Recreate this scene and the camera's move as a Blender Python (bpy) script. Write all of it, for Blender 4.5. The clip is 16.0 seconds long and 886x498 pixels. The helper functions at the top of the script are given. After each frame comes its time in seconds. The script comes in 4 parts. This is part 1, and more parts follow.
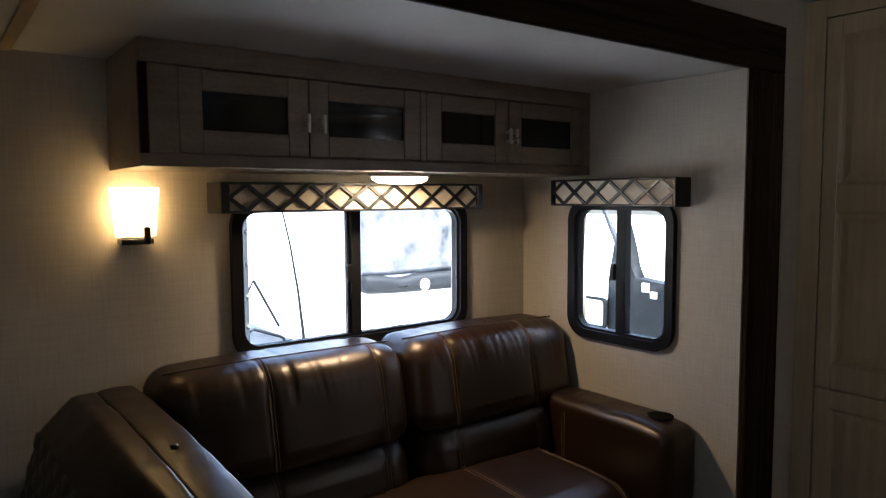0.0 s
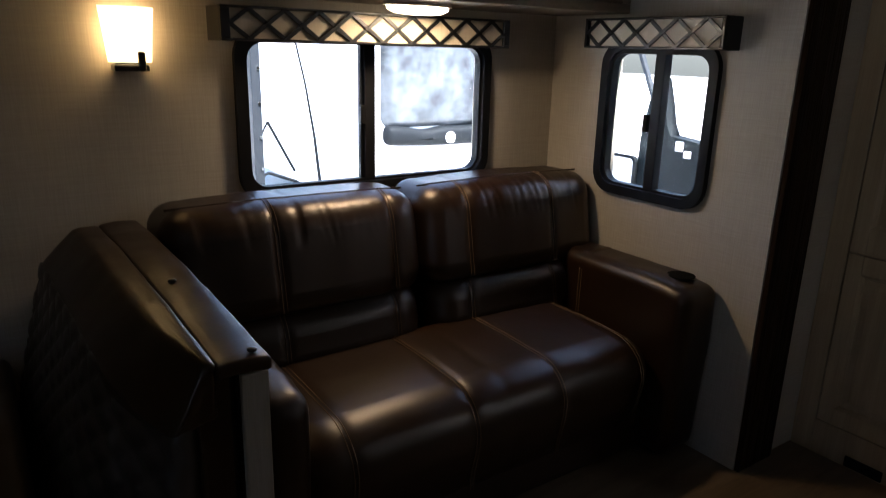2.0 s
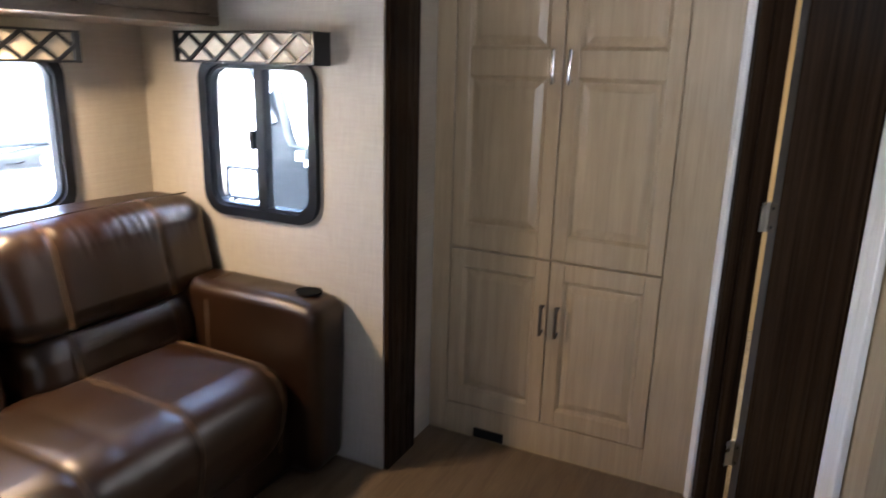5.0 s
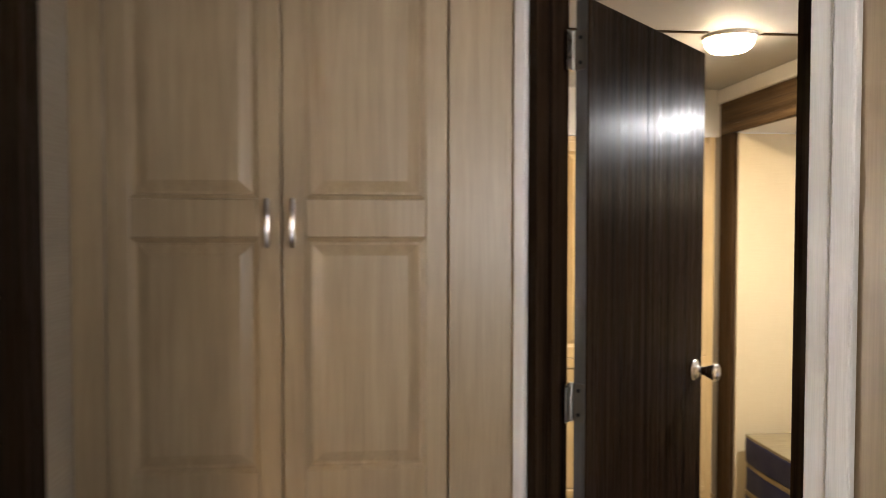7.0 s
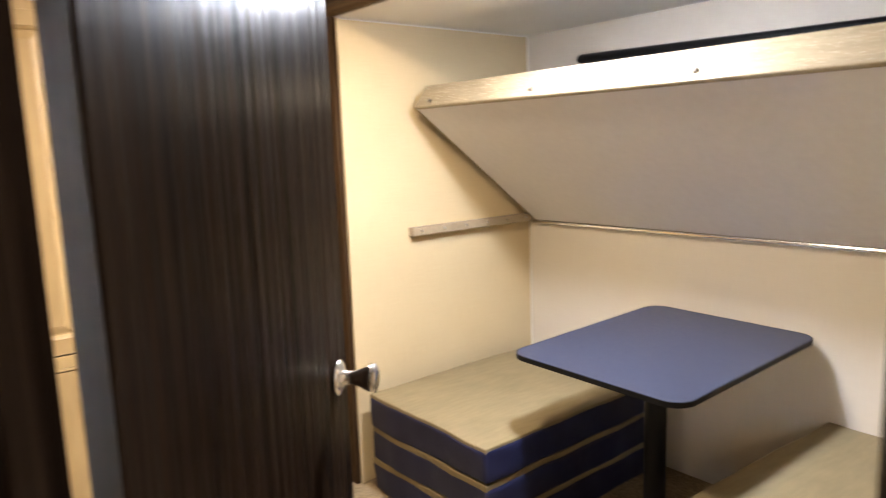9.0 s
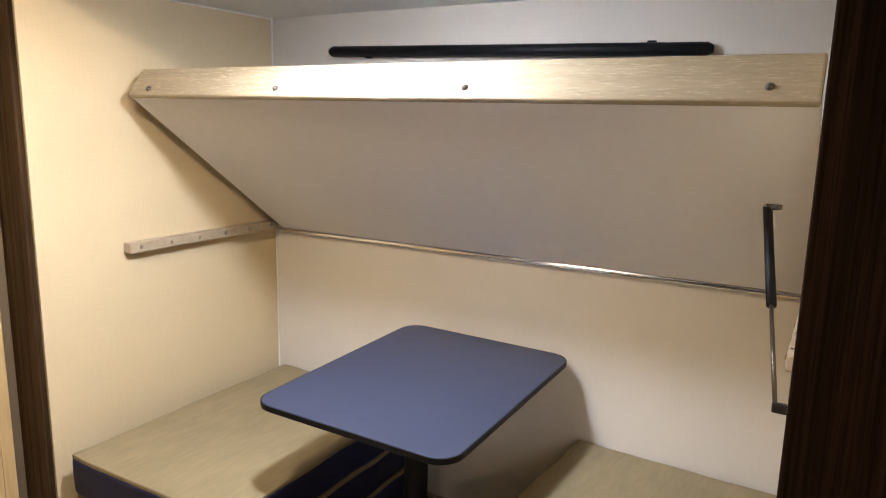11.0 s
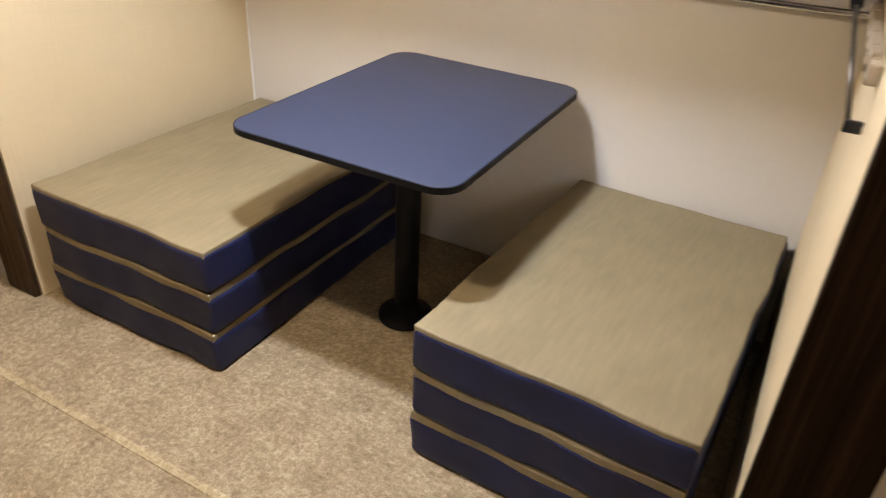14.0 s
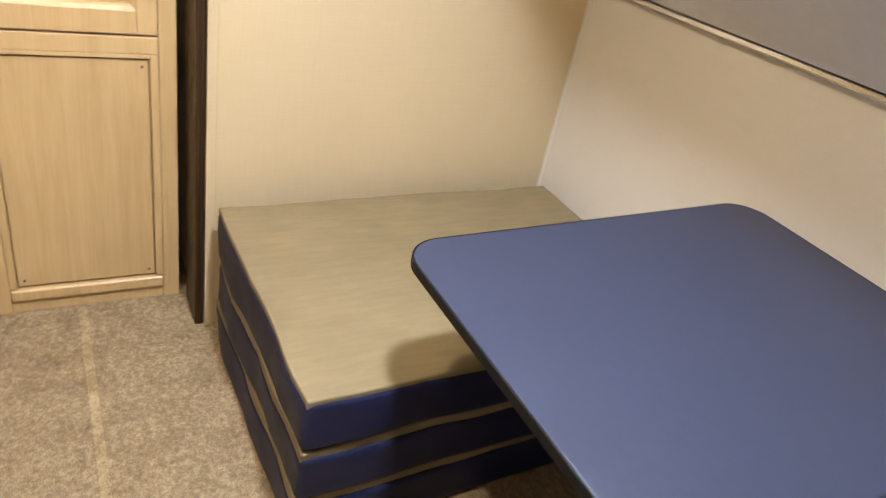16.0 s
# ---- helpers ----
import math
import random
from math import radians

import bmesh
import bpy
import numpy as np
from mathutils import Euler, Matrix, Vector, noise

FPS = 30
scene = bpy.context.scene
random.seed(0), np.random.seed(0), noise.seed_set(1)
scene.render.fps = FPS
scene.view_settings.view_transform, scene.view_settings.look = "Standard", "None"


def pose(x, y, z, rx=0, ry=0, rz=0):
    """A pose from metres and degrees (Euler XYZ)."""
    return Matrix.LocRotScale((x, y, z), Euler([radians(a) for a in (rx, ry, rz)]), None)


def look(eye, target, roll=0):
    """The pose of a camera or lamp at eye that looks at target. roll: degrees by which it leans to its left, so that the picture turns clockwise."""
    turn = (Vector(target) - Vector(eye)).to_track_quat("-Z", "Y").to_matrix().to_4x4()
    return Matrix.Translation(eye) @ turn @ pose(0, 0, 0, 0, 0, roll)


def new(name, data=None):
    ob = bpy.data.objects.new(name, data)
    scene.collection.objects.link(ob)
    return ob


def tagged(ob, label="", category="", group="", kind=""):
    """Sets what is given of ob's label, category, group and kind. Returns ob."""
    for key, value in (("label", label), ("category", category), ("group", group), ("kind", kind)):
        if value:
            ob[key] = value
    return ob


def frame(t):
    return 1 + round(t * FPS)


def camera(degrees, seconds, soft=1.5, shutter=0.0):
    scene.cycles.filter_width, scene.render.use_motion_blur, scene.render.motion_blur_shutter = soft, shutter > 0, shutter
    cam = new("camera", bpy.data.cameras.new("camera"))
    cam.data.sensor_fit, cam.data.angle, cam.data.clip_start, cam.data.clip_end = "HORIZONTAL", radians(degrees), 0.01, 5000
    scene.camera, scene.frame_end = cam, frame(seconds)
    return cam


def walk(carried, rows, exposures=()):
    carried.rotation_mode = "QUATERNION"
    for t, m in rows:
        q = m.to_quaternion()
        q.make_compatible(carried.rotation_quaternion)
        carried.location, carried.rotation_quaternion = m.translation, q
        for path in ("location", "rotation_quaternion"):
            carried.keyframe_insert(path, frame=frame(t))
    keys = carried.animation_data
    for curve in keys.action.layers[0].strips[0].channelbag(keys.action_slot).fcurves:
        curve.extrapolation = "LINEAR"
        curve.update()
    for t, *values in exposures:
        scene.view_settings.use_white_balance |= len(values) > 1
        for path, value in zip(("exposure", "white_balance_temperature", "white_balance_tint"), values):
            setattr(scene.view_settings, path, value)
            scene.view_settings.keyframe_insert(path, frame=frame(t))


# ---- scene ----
cam = camera(65.4, 16.0, soft=1.0, shutter=0.5)
PATH = [
    (0, (-2.148, -0.407, 1.435), (-0.949, 1.186, 1.282), -0.3),
    (0.5, (-2.097, -0.402, 1.431), (-0.906, 1.185, 1.183), 0.7),
    (1, (-2.08, -0.382, 1.416), (-0.916, 1.198, 1.031), 0.8),
    (1.5, (-2.063, -0.35, 1.4), (-0.945, 1.235, 0.912), 1.1),
    (2, (-2.046, -0.335, 1.377), (-0.951, 1.243, 0.82), 1.5),
    (2.5, (-2.027, -0.342, 1.371), (-0.919, 1.18, 0.696), 2.4),
    (3, (-2.019, -0.373, 1.367), (-0.865, 1.079, 0.619), 2.1),
    (3.5, (-2.004, -0.416, 1.368), (-0.744, 0.944, 0.619), 0.9),
    (4, (-2.001, -0.407, 1.373), (-0.578, 0.815, 0.678), 0.4),
    (4.5, (-1.959, -0.372, 1.379), (-0.361, 0.659, 0.76), 1.0),
    (5, (-1.899, -0.325, 1.41), (-0.158, 0.513, 0.892), 1.5),
    (5.2, (-1.892, -0.274, 1.403), (-0.092, 0.472, 0.953), 1.3),
    (7.3, (-1.09, 0.128, 1.4), (0.869, -0.264, 1.324), -0.9),
    (7.5, (-0.998, 0.114, 1.399), (0.924, -0.431, 1.297), -1.4),
    (8, (-0.776, -0.005, 1.39), (1.044, -0.821, 1.253), 0.7),
    (8.5, (-0.552, -0.121, 1.379), (1.158, -1.137, 1.165), 1.6),
    (9, (-0.324, -0.214, 1.383), (1.212, -1.459, 1.081), -2.0),
    (9.5, (-0.183, -0.328, 1.4), (1.111, -1.828, 1.124), -1.0),
    (9.7, (-0.165, -0.385, 1.428), (1.060, -1.950, 1.202), 0.2),
    (11.8, (-0.082, -0.474, 1.480), (0.874, -2.192, 1.046), 1.0),
    (12, (-0.081, -0.479, 1.464), (0.879, -2.184, 1.051), 1.0),
    (12.5, (-0.059, -0.486, 1.426), (0.912, -2.151, 0.89), 1.2),
    (13, (-0.04, -0.482, 1.378), (0.888, -2.114, 0.689), 0.7),
    (13.5, (-0.036, -0.506, 1.331), (0.812, -2.099, 0.468), 0.8),
    (14, (0.034, -0.611, 1.31), (0.832, -2.141, 0.299), 3.2),
    (14.5, (0.14, -0.745, 1.293), (1.062, -2.188, 0.261), 6.2),
    (15, (0.239, -0.91, 1.265), (1.295, -2.281, 0.264), 7.3),
    (15.5, (0.371, -1.071, 1.268), (1.606, -2.304, 0.291), 10.2),
    (16, (0.432, -1.303, 1.251), (1.875, -2.26, 0.25), 12.2),
]
EXPOSURES = [(0.0, 3.1, 5800, 10), (1.5, 2.75, 5800, 10), (2.6, 2.5, 5700, 10), (3.3, 3.55, 5700, 10), (4.2, 4.45, 5700, 11), (5.0, 4.9, 5600, 12),
             (7.3, 4.8, 6700, 13), (8.5, 5.0, 6400, 14), (9.5, 5.15, 6000, 15), (12.0, 4.65, 5900, 15), (13.5, 4.85, 5900, 15), (14.5, 4.9, 6000, 15), (16.0, 4.9, 6000, 14)]
walk(cam, [(t, look(eye, target, roll)) for t, eye, target, roll in PATH], EXPOSURES)

# ---- world, daylight, lamps ----
world = bpy.data.worlds.new("world")
scene.world = world
world.use_nodes = True
wn = world.node_tree
sky = wn.nodes.new("ShaderNodeTexSky")
sky.sky_type = "NISHITA"
sky.sun_disc = False
sky.sun_elevation = radians(58.7)
sky.sun_rotation = radians(170.5)
sky.air_density = 1.0
sky.dust_density = 3.0
bg = wn.nodes["Background"]
bg.inputs["Strength"].default_value = 0.15
wn.links.new(sky.outputs["Color"], bg.inputs["Color"])


def lamp(name, kind, m, energy, colour, size=0.1, size_y=None, spread=None):
    d = bpy.data.lights.new(name, kind)
    d.energy, d.color = energy, colour
    if kind == "AREA":
        d.size = size
        if size_y:
            d.shape, d.size_y = "RECTANGLE", size_y
        if spread:
            d.spread = radians(spread)
    elif kind == "SUN":
        d.angle = radians(size)
    else:
        d.shadow_soft_size = size
    ob = new(name, d)
    ob.matrix_world = m
    return ob


# added fill aimed at the pantry, from an opening out of view
lamp("pantry_fill", "AREA", look((-3.93, -1.02, 1.35), (0.34, -0.05, 1.80)), 0.165, (1.0, 0.98, 0.97), 0.5, 0.5, 50)
lamp("sun", "SUN", look((1, -6, 10), (0, 0, 0)), 5.0, (1.0, 0.97, 0.93), 3)

# ---- materials ----


def mat(name, build):
    m = bpy.data.materials.new(name)
    m.use_nodes = True
    nt = m.node_tree
    p = nt.nodes["Principled BSDF"]
    build(nt, p)
    return m


def node(nt, kind, **kw):
    n = nt.nodes.new(kind)
    for k, v in kw.items():
        n.inputs[k].default_value = v
    return n


def coords(nt, scale=(1, 1, 1), out="Object"):
    tc = nt.nodes.new("ShaderNodeTexCoord")
    mp = nt.nodes.new("ShaderNodeMapping")
    mp.inputs["Scale"].default_value = scale
    nt.links.new(tc.outputs[out], mp.inputs["Vector"])
    return mp.outputs["Vector"]


def ramp(nt, fac, stops):
    r = nt.nodes.new("ShaderNodeValToRGB")
    e = r.color_ramp.elements
    while len(e) < len(stops):
        e.new(0.5)
    for el, (pos, col) in zip(e, stops):
        el.position = pos
        el.color = (*col, 1)
    nt.links.new(fac, r.inputs["Fac"])
    return r.outputs["Color"]


def noise_tex(nt, vec, scale, detail=4, rough=0.55, dist=0.0):
    n = node(nt, "ShaderNodeTexNoise", Scale=scale, Detail=detail, Roughness=rough, Distortion=dist)
    nt.links.new(vec, n.inputs["Vector"])
    return n.outputs["Fac"]


def mix(nt, a, b, fac, mode="MIX"):
    m = nt.nodes.new("ShaderNodeMix")
    m.data_type, m.blend_type = "RGBA", mode
    for sock, v in ((m.inputs[0], fac), (m.inputs[6], a), (m.inputs[7], b)):
        if isinstance(v, (int, float)):
            sock.default_value = v
        elif isinstance(v, tuple):
            sock.default_value = (*v, 1)
        else:
            nt.links.new(v, sock)
    return m.outputs[2]


def bump(nt, p, height, strength, dist=0.002):
    b = node(nt, "ShaderNodeBump", Strength=strength, Distance=dist)
    nt.links.new(height, b.inputs["Height"])
    nt.links.new(b.outputs["Normal"], p.inputs["Normal"])


def rough_from(nt, p, fac, lo, hi):
    r = nt.nodes.new("ShaderNodeMapRange")
    r.inputs["To Min"].default_value, r.inputs["To Max"].default_value = lo, hi
    nt.links.new(fac, r.inputs["Value"])
    nt.links.new(r.outputs["Result"], p.inputs["Roughness"])


def wood(dark, light, grain=(14, 14, 0.9), rough=(0.35, 0.55), strength=0.12, spec=0.5):
    """Wood with the grain along z of the object's own axes."""
    def build(nt, p):
        v = coords(nt, grain)
        big = noise_tex(nt, v, 2.2, 5, 0.6, 0.6)
        fine = noise_tex(nt, coords(nt, (grain[0] * 9, grain[1] * 9, grain[2] * 3)), 3.0, 3, 0.6)
        blot = noise_tex(nt, coords(nt), 3.5, 2, 0.5)
        c = ramp(nt, big, [(0.3, dark), (0.7, light)])
        c = mix(nt, c, ramp(nt, fine, [(0.35, tuple(x * 0.84 for x in dark)), (0.6, light)]), 0.25)
        c = mix(nt, c, ramp(nt, blot, [(0.3, (0.8, 0.8, 0.8)), (0.7, (1, 1, 1))]), 0.6, "MULTIPLY")
        nt.links.new(c, p.inputs["Base Color"])
        rough_from(nt, p, fine, *rough)
        p.inputs["Specular IOR Level"].default_value = spec
        bump(nt, p, fine, strength, 0.001)
    return build


def dark_wood(axis, dark=(0.008, 0.0052, 0.0036), light=(0.040, 0.024, 0.0145)):
    """Espresso-stained wood, the pores running along z or x, which break its gloss into streaks."""
    def stretch(a, along):
        return (along, a, a) if axis == "x" else (a, a, along)
    def build(nt, p):
        band = noise_tex(nt, coords(nt, stretch(30, 0.5)), 1.6, 4, 0.6, 0.3)
        pore = noise_tex(nt, coords(nt, stretch(150, 2.5)), 1.5, 4, 0.65)
        blot = noise_tex(nt, coords(nt), 4, 3, 0.5)
        c = ramp(nt, band, [(0.3, dark), (0.72, light)])
        c = mix(nt, c, ramp(nt, pore, [(0.38, (0.35, 0.32, 0.30)), (0.58, (1, 1, 1))]), 0.7, "MULTIPLY")
        c = mix(nt, c, ramp(nt, blot, [(0.3, (0.75, 0.75, 0.75)), (0.7, (1, 1, 1))]), 0.6, "MULTIPLY")
        nt.links.new(c, p.inputs["Base Color"])
        rough_from(nt, p, pore, 0.36, 0.2)
        gloss = nt.nodes.new("ShaderNodeMapRange")
        for k, v in (("From Min", 0.38), ("From Max", 0.66), ("To Min", 0.014), ("To Max", 0.052)):
            gloss.inputs[k].default_value = v
        nt.links.new(noise_tex(nt, coords(nt, stretch(62, 0.35)), 1.0, 2, 0.5), gloss.inputs["Value"])
        nt.links.new(gloss.outputs["Result"], p.inputs["Specular IOR Level"])
        p.inputs["Specular Tint"].default_value = (1.0, 0.70, 0.40, 1)
        bump(nt, p, mix(nt, band, pore, 0.4), 0.18, 0.006)
    return build


def wallpaper(base, alt):
    def build(nt, p):
        weave = noise_tex(nt, coords(nt, (260, 260, 9)), 1.0, 2, 0.6)
        cross = noise_tex(nt, coords(nt, (9, 9, 260)), 1.0, 2, 0.6)
        blot = noise_tex(nt, coords(nt), 2.0, 3, 0.5)
        c = ramp(nt, weave, [(0.3, alt), (0.7, base)])
        c = mix(nt, c, ramp(nt, cross, [(0.3, alt), (0.7, base)]), 0.45)
        c = mix(nt, c, ramp(nt, blot, [(0.3, (0.9, 0.9, 0.9)), (0.7, (1, 1, 1))]), 0.7, "MULTIPLY")
        nt.links.new(c, p.inputs["Base Color"])
        p.inputs["Roughness"].default_value = 0.6
        p.inputs["Specular IOR Level"].default_value = 0.3
        bump(nt, p, weave, 0.12, 0.0006)
    return build


def leather(base, alt, rough=(0.26, 0.42), spec=0.4, crinkle=0.3, tint=(1, 1, 1)):
    def build(nt, p):
        grain = node(nt, "ShaderNodeTexVoronoi", Scale=420.0)
        nt.links.new(coords(nt), grain.inputs["Vector"])
        crease = noise_tex(nt, coords(nt), 30, 6, 0.65, 0.8)
        blot = noise_tex(nt, coords(nt), 4, 3, 0.5)
        nt.links.new(ramp(nt, blot, [(0.3, alt), (0.7, base)]), p.inputs["Base Color"])
        rough_from(nt, p, crease, *rough)
        h = mix(nt, crease, grain.outputs["Distance"], 0.25)
        bump(nt, p, h, crinkle, 0.004)
        p.inputs["Specular IOR Level"].default_value = spec
        p.inputs["Specular Tint"].default_value = (*tint, 1)
    return build


def streaked_vinyl(base, alt):
    """Matte vinyl with a faint streaky print across its width."""
    def build(nt, p):
        streak = noise_tex(nt, coords(nt, (60, 9, 9)), 1.2, 4, 0.6)
        blot = noise_tex(nt, coords(nt), 6, 4, 0.6)
        fine = noise_tex(nt, coords(nt), 260, 3, 0.6)
        c = mix(nt, ramp(nt, streak, [(0.35, alt), (0.65, base)]), ramp(nt, blot, [(0.35, alt), (0.65, base)]), 0.5)
        nt.links.new(c, p.inputs["Base Color"])
        rough_from(nt, p, blot, 0.5, 0.68)
        p.inputs["Specular IOR Level"].default_value = 0.25
        bump(nt, p, mix(nt, fine, streak, 0.5), 0.25, 0.0015)
    return build


def carpet(a, b, c3):
    def build(nt, p):
        tuft = noise_tex(nt, coords(nt), 420, 3, 0.7)
        fleck = noise_tex(nt, coords(nt), 60, 9, 0.9)
        wear = noise_tex(nt, coords(nt), 11, 5, 0.65)
        c = ramp(nt, fleck, [(0.40, a), (0.5, b), (0.60, c3)])
        c = mix(nt, c, ramp(nt, tuft, [(0.3, (0.55, 0.55, 0.55)), (0.7, (1.1, 1.1, 1.1))]), 0.8, "MULTIPLY")
        c = mix(nt, c, ramp(nt, wear, [(0.35, (0.68, 0.65, 0.62)), (0.65, (1, 1, 1))]), 0.9, "MULTIPLY")
        nt.links.new(c, p.inputs["Base Color"])
        p.inputs["Roughness"].default_value = 0.95
        p.inputs["Specular IOR Level"].default_value = 0.1
        bump(nt, p, mix(nt, tuft, fleck, 0.5), 0.6, 0.005)
    return build


def plain(col, rough=0.5, metal=0.0, vary=0.12, scale=18, bump_s=0.05, spec=0.5, coat=0.0):
    def build(nt, p):
        n = noise_tex(nt, coords(nt), scale, 4, 0.6)
        nt.links.new(ramp(nt, n, [(0.3, tuple(x * (1 - vary) for x in col)), (0.7, col)]), p.inputs["Base Color"])
        rough_from(nt, p, n, rough * 0.85, min(1, rough * 1.15))
        p.inputs["Metallic"].default_value = metal
        p.inputs["Specular IOR Level"].default_value = spec
        p.inputs["Coat Weight"].default_value = coat
        bump(nt, p, noise_tex(nt, coords(nt), scale * 12, 2, 0.6), bump_s, 0.0008)
    return build


def glow(col, power):
    def build(nt, p):
        p.inputs["Base Color"].default_value = (0.8, 0.75, 0.65, 1)
        p.inputs["Roughness"].default_value = 0.35
        p.inputs["Emission Color"].default_value = (*col, 1)
        p.inputs["Emission Strength"].default_value = power
    return build


def clear_glass(nt, p):
    p.inputs["Base Color"].default_value = (0.97, 0.98, 0.98, 1)
    p.inputs["Roughness"].default_value = 0.02
    p.inputs["Transmission Weight"].default_value = 1.0
    p.inputs["IOR"].default_value = 1.15


PANTRY_WOOD = mat("whitewashed_wood", wood((0.295, 0.212, 0.124), (0.415, 0.312, 0.190), (16, 16, 0.8), (0.30, 0.44), 0.06))
PALE_TRIM = mat("pale_trim_wood", wood((0.70, 0.67, 0.62), (0.84, 0.81, 0.76), (30, 30, 1.5), (0.45, 0.6), 0.3))
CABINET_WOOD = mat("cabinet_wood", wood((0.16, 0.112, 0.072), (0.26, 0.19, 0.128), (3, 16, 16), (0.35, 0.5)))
OAK = mat("honey_wood", wood((0.50, 0.34, 0.15), (0.63, 0.46, 0.23), (16, 16, 0.9), (0.3, 0.45)))
DARK_WOOD = mat("espresso_wood", dark_wood("z"))
DARK_WOOD_X = mat("espresso_wood_level", dark_wood("x"))
# nook fascia browner than espresso: lamplight put into the colour, most on the header
LIT_BROWN = mat("lit_brown_trim", dark_wood("z", (0.020, 0.011, 0.0055), (0.085, 0.050, 0.026)))
LIT_BROWN_X = mat("lit_brown_trim_level", dark_wood("x", (0.055, 0.034, 0.018), (0.150, 0.100, 0.056)))
LINEN_WALL = mat("linen_wallpaper", wallpaper((0.46, 0.41, 0.34), (0.36, 0.32, 0.262)))
# end walls yellower than NOOK_WALL: the dome lamp's warm tint put into the colour
NOOK_END = mat("lamp_tinted_cream_wallpaper", wallpaper((0.60, 0.49, 0.305), (0.560, 0.448, 0.272)))
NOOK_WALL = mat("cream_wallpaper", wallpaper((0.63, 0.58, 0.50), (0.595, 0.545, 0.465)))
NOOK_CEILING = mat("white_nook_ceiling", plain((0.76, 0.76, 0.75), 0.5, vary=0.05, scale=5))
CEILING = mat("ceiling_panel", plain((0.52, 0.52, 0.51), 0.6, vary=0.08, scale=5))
LEATHER = mat("brown_leather", leather((0.0158, 0.0058, 0.0019), (0.0098, 0.0037, 0.0013), (0.30, 0.43), 0.66, 0.14, (1.0, 0.86, 0.73)))
STITCH = mat("tan_stitching", plain((0.15, 0.088, 0.042), 0.6, scale=200))
QUILT = mat("quilted_leather", leather((0.052, 0.043, 0.036), (0.036, 0.029, 0.024), (0.3, 0.45), 0.75))
EDGE_STRIP = mat("beige_edge_strip", wood((0.30, 0.25, 0.19), (0.40, 0.34, 0.26), (20, 20, 1.5), (0.4, 0.6)))
CARPET = mat("beige_carpet", carpet((0.25, 0.185, 0.108), (0.375, 0.293, 0.18), (0.56, 0.46, 0.31)))
VINYL = mat("brown_plank_vinyl", wood((0.085, 0.057, 0.034), (0.165, 0.115, 0.070), (1.0, 9, 9), (0.45, 0.62), 0.08, 0.3))
# greyer and lighter than the espresso leaf, for its hinge edge
DOOR_EDGE = mat("grey_door_edge", wood((0.040, 0.035, 0.031), (0.075, 0.066, 0.060), (30, 30, 1.2), (0.45, 0.6), 0.1))
SEAM = mat("pale_carpet_ridge", carpet((0.33, 0.25, 0.14), (0.48, 0.38, 0.22), (0.62, 0.51, 0.33)))
BLACK = mat("black_plastic", plain((0.006, 0.006, 0.007), 0.5, spec=0.16))
MATTE_BLACK = mat("matte_black", plain((0.004, 0.004, 0.004), 0.85, spec=0.1))
NOSE_GREY = mat("dark_grey_gelcoat", plain((0.016, 0.019, 0.020), 0.6, spec=0.12))
BLACK_METAL = mat("black_powder_coat", plain((0.01, 0.01, 0.011), 0.3, coat=0.2))
CHROME = mat("chrome", plain((0.8, 0.8, 0.8), 0.14, 1.0, 0.05, bump_s=0.02))
NICKEL = mat("brushed_nickel", plain((0.62, 0.58, 0.52), 0.28, 1.0, 0.08))
BRONZE = mat("dark_bronze", plain((0.10, 0.085, 0.07), 0.35, 0.8, 0.1))
GLASS = mat("window_glass", clear_glass)
DARK_GLASS = mat("smoked_glass", plain((0.006, 0.006, 0.007), 0.06, vary=0.05, scale=3, bump_s=0.0))
FABRIC = mat("cream_valance_fabric", wallpaper((0.62, 0.54, 0.42), (0.52, 0.45, 0.34)))
NAVY = mat("navy_vinyl", leather((0.014, 0.018, 0.062), (0.009, 0.012, 0.042), (0.42, 0.6), 0.3, 0.2))
KHAKI = mat("khaki_vinyl", streaked_vinyl((0.238, 0.192, 0.110), (0.186, 0.149, 0.082)))
TABLE_TOP = mat("blue_laminate", plain((0.031, 0.038, 0.070), 0.44, vary=0.16, scale=60, bump_s=0.12))
BUNK_GREY = mat("grey_bunk_panel", plain((0.66, 0.65, 0.67), 0.55, vary=0.06, scale=30))
BUNK_WOOD = mat("bunk_fascia_wood", wood((0.25, 0.20, 0.13), (0.32, 0.265, 0.175), (1.2, 16, 30), (0.2, 0.32), 0.03))
RAIL_WOOD = mat("rail_wood", plain((0.36, 0.29, 0.20), 0.45, vary=0.2, scale=40))
ALUMINIUM = mat("bright_aluminium", plain((0.86, 0.86, 0.88), 0.2, 1.0, 0.05))
WHITE_CROWN = mat("white_crown", plain((0.74, 0.72, 0.68), 0.5, vary=0.05))
SHADE_GLOW = mat("sconce_glass", glow((1.0, 0.66, 0.26), 0.95))
LENS_GLOW = mat("lamp_lens", glow((1.0, 0.76, 0.46), 2.0))
LENS_WHITE = mat("dome_lens", glow((1.0, 0.80, 0.52), 1.75))
LENS_COOL = mat("cool_dome_lens", glow((0.95, 0.97, 1.0), 13.5))
FOAM = mat("dark_foam", plain((0.05, 0.04, 0.035), 0.9, vary=0.4, scale=60, bump_s=0.6))
GROUND = mat("gravel_lot", plain((0.55, 0.54, 0.52), 0.9, vary=0.2, scale=6))
RV_WHITE = mat("white_gelcoat", plain((0.86, 0.86, 0.86), 0.25, vary=0.03))
RV_DARK = mat("dark_graphics", plain((0.010, 0.012, 0.014), 0.6, spec=0.15))
RV_GREY = mat("grey_graphics", plain((0.030, 0.034, 0.040), 0.5, spec=0.2))
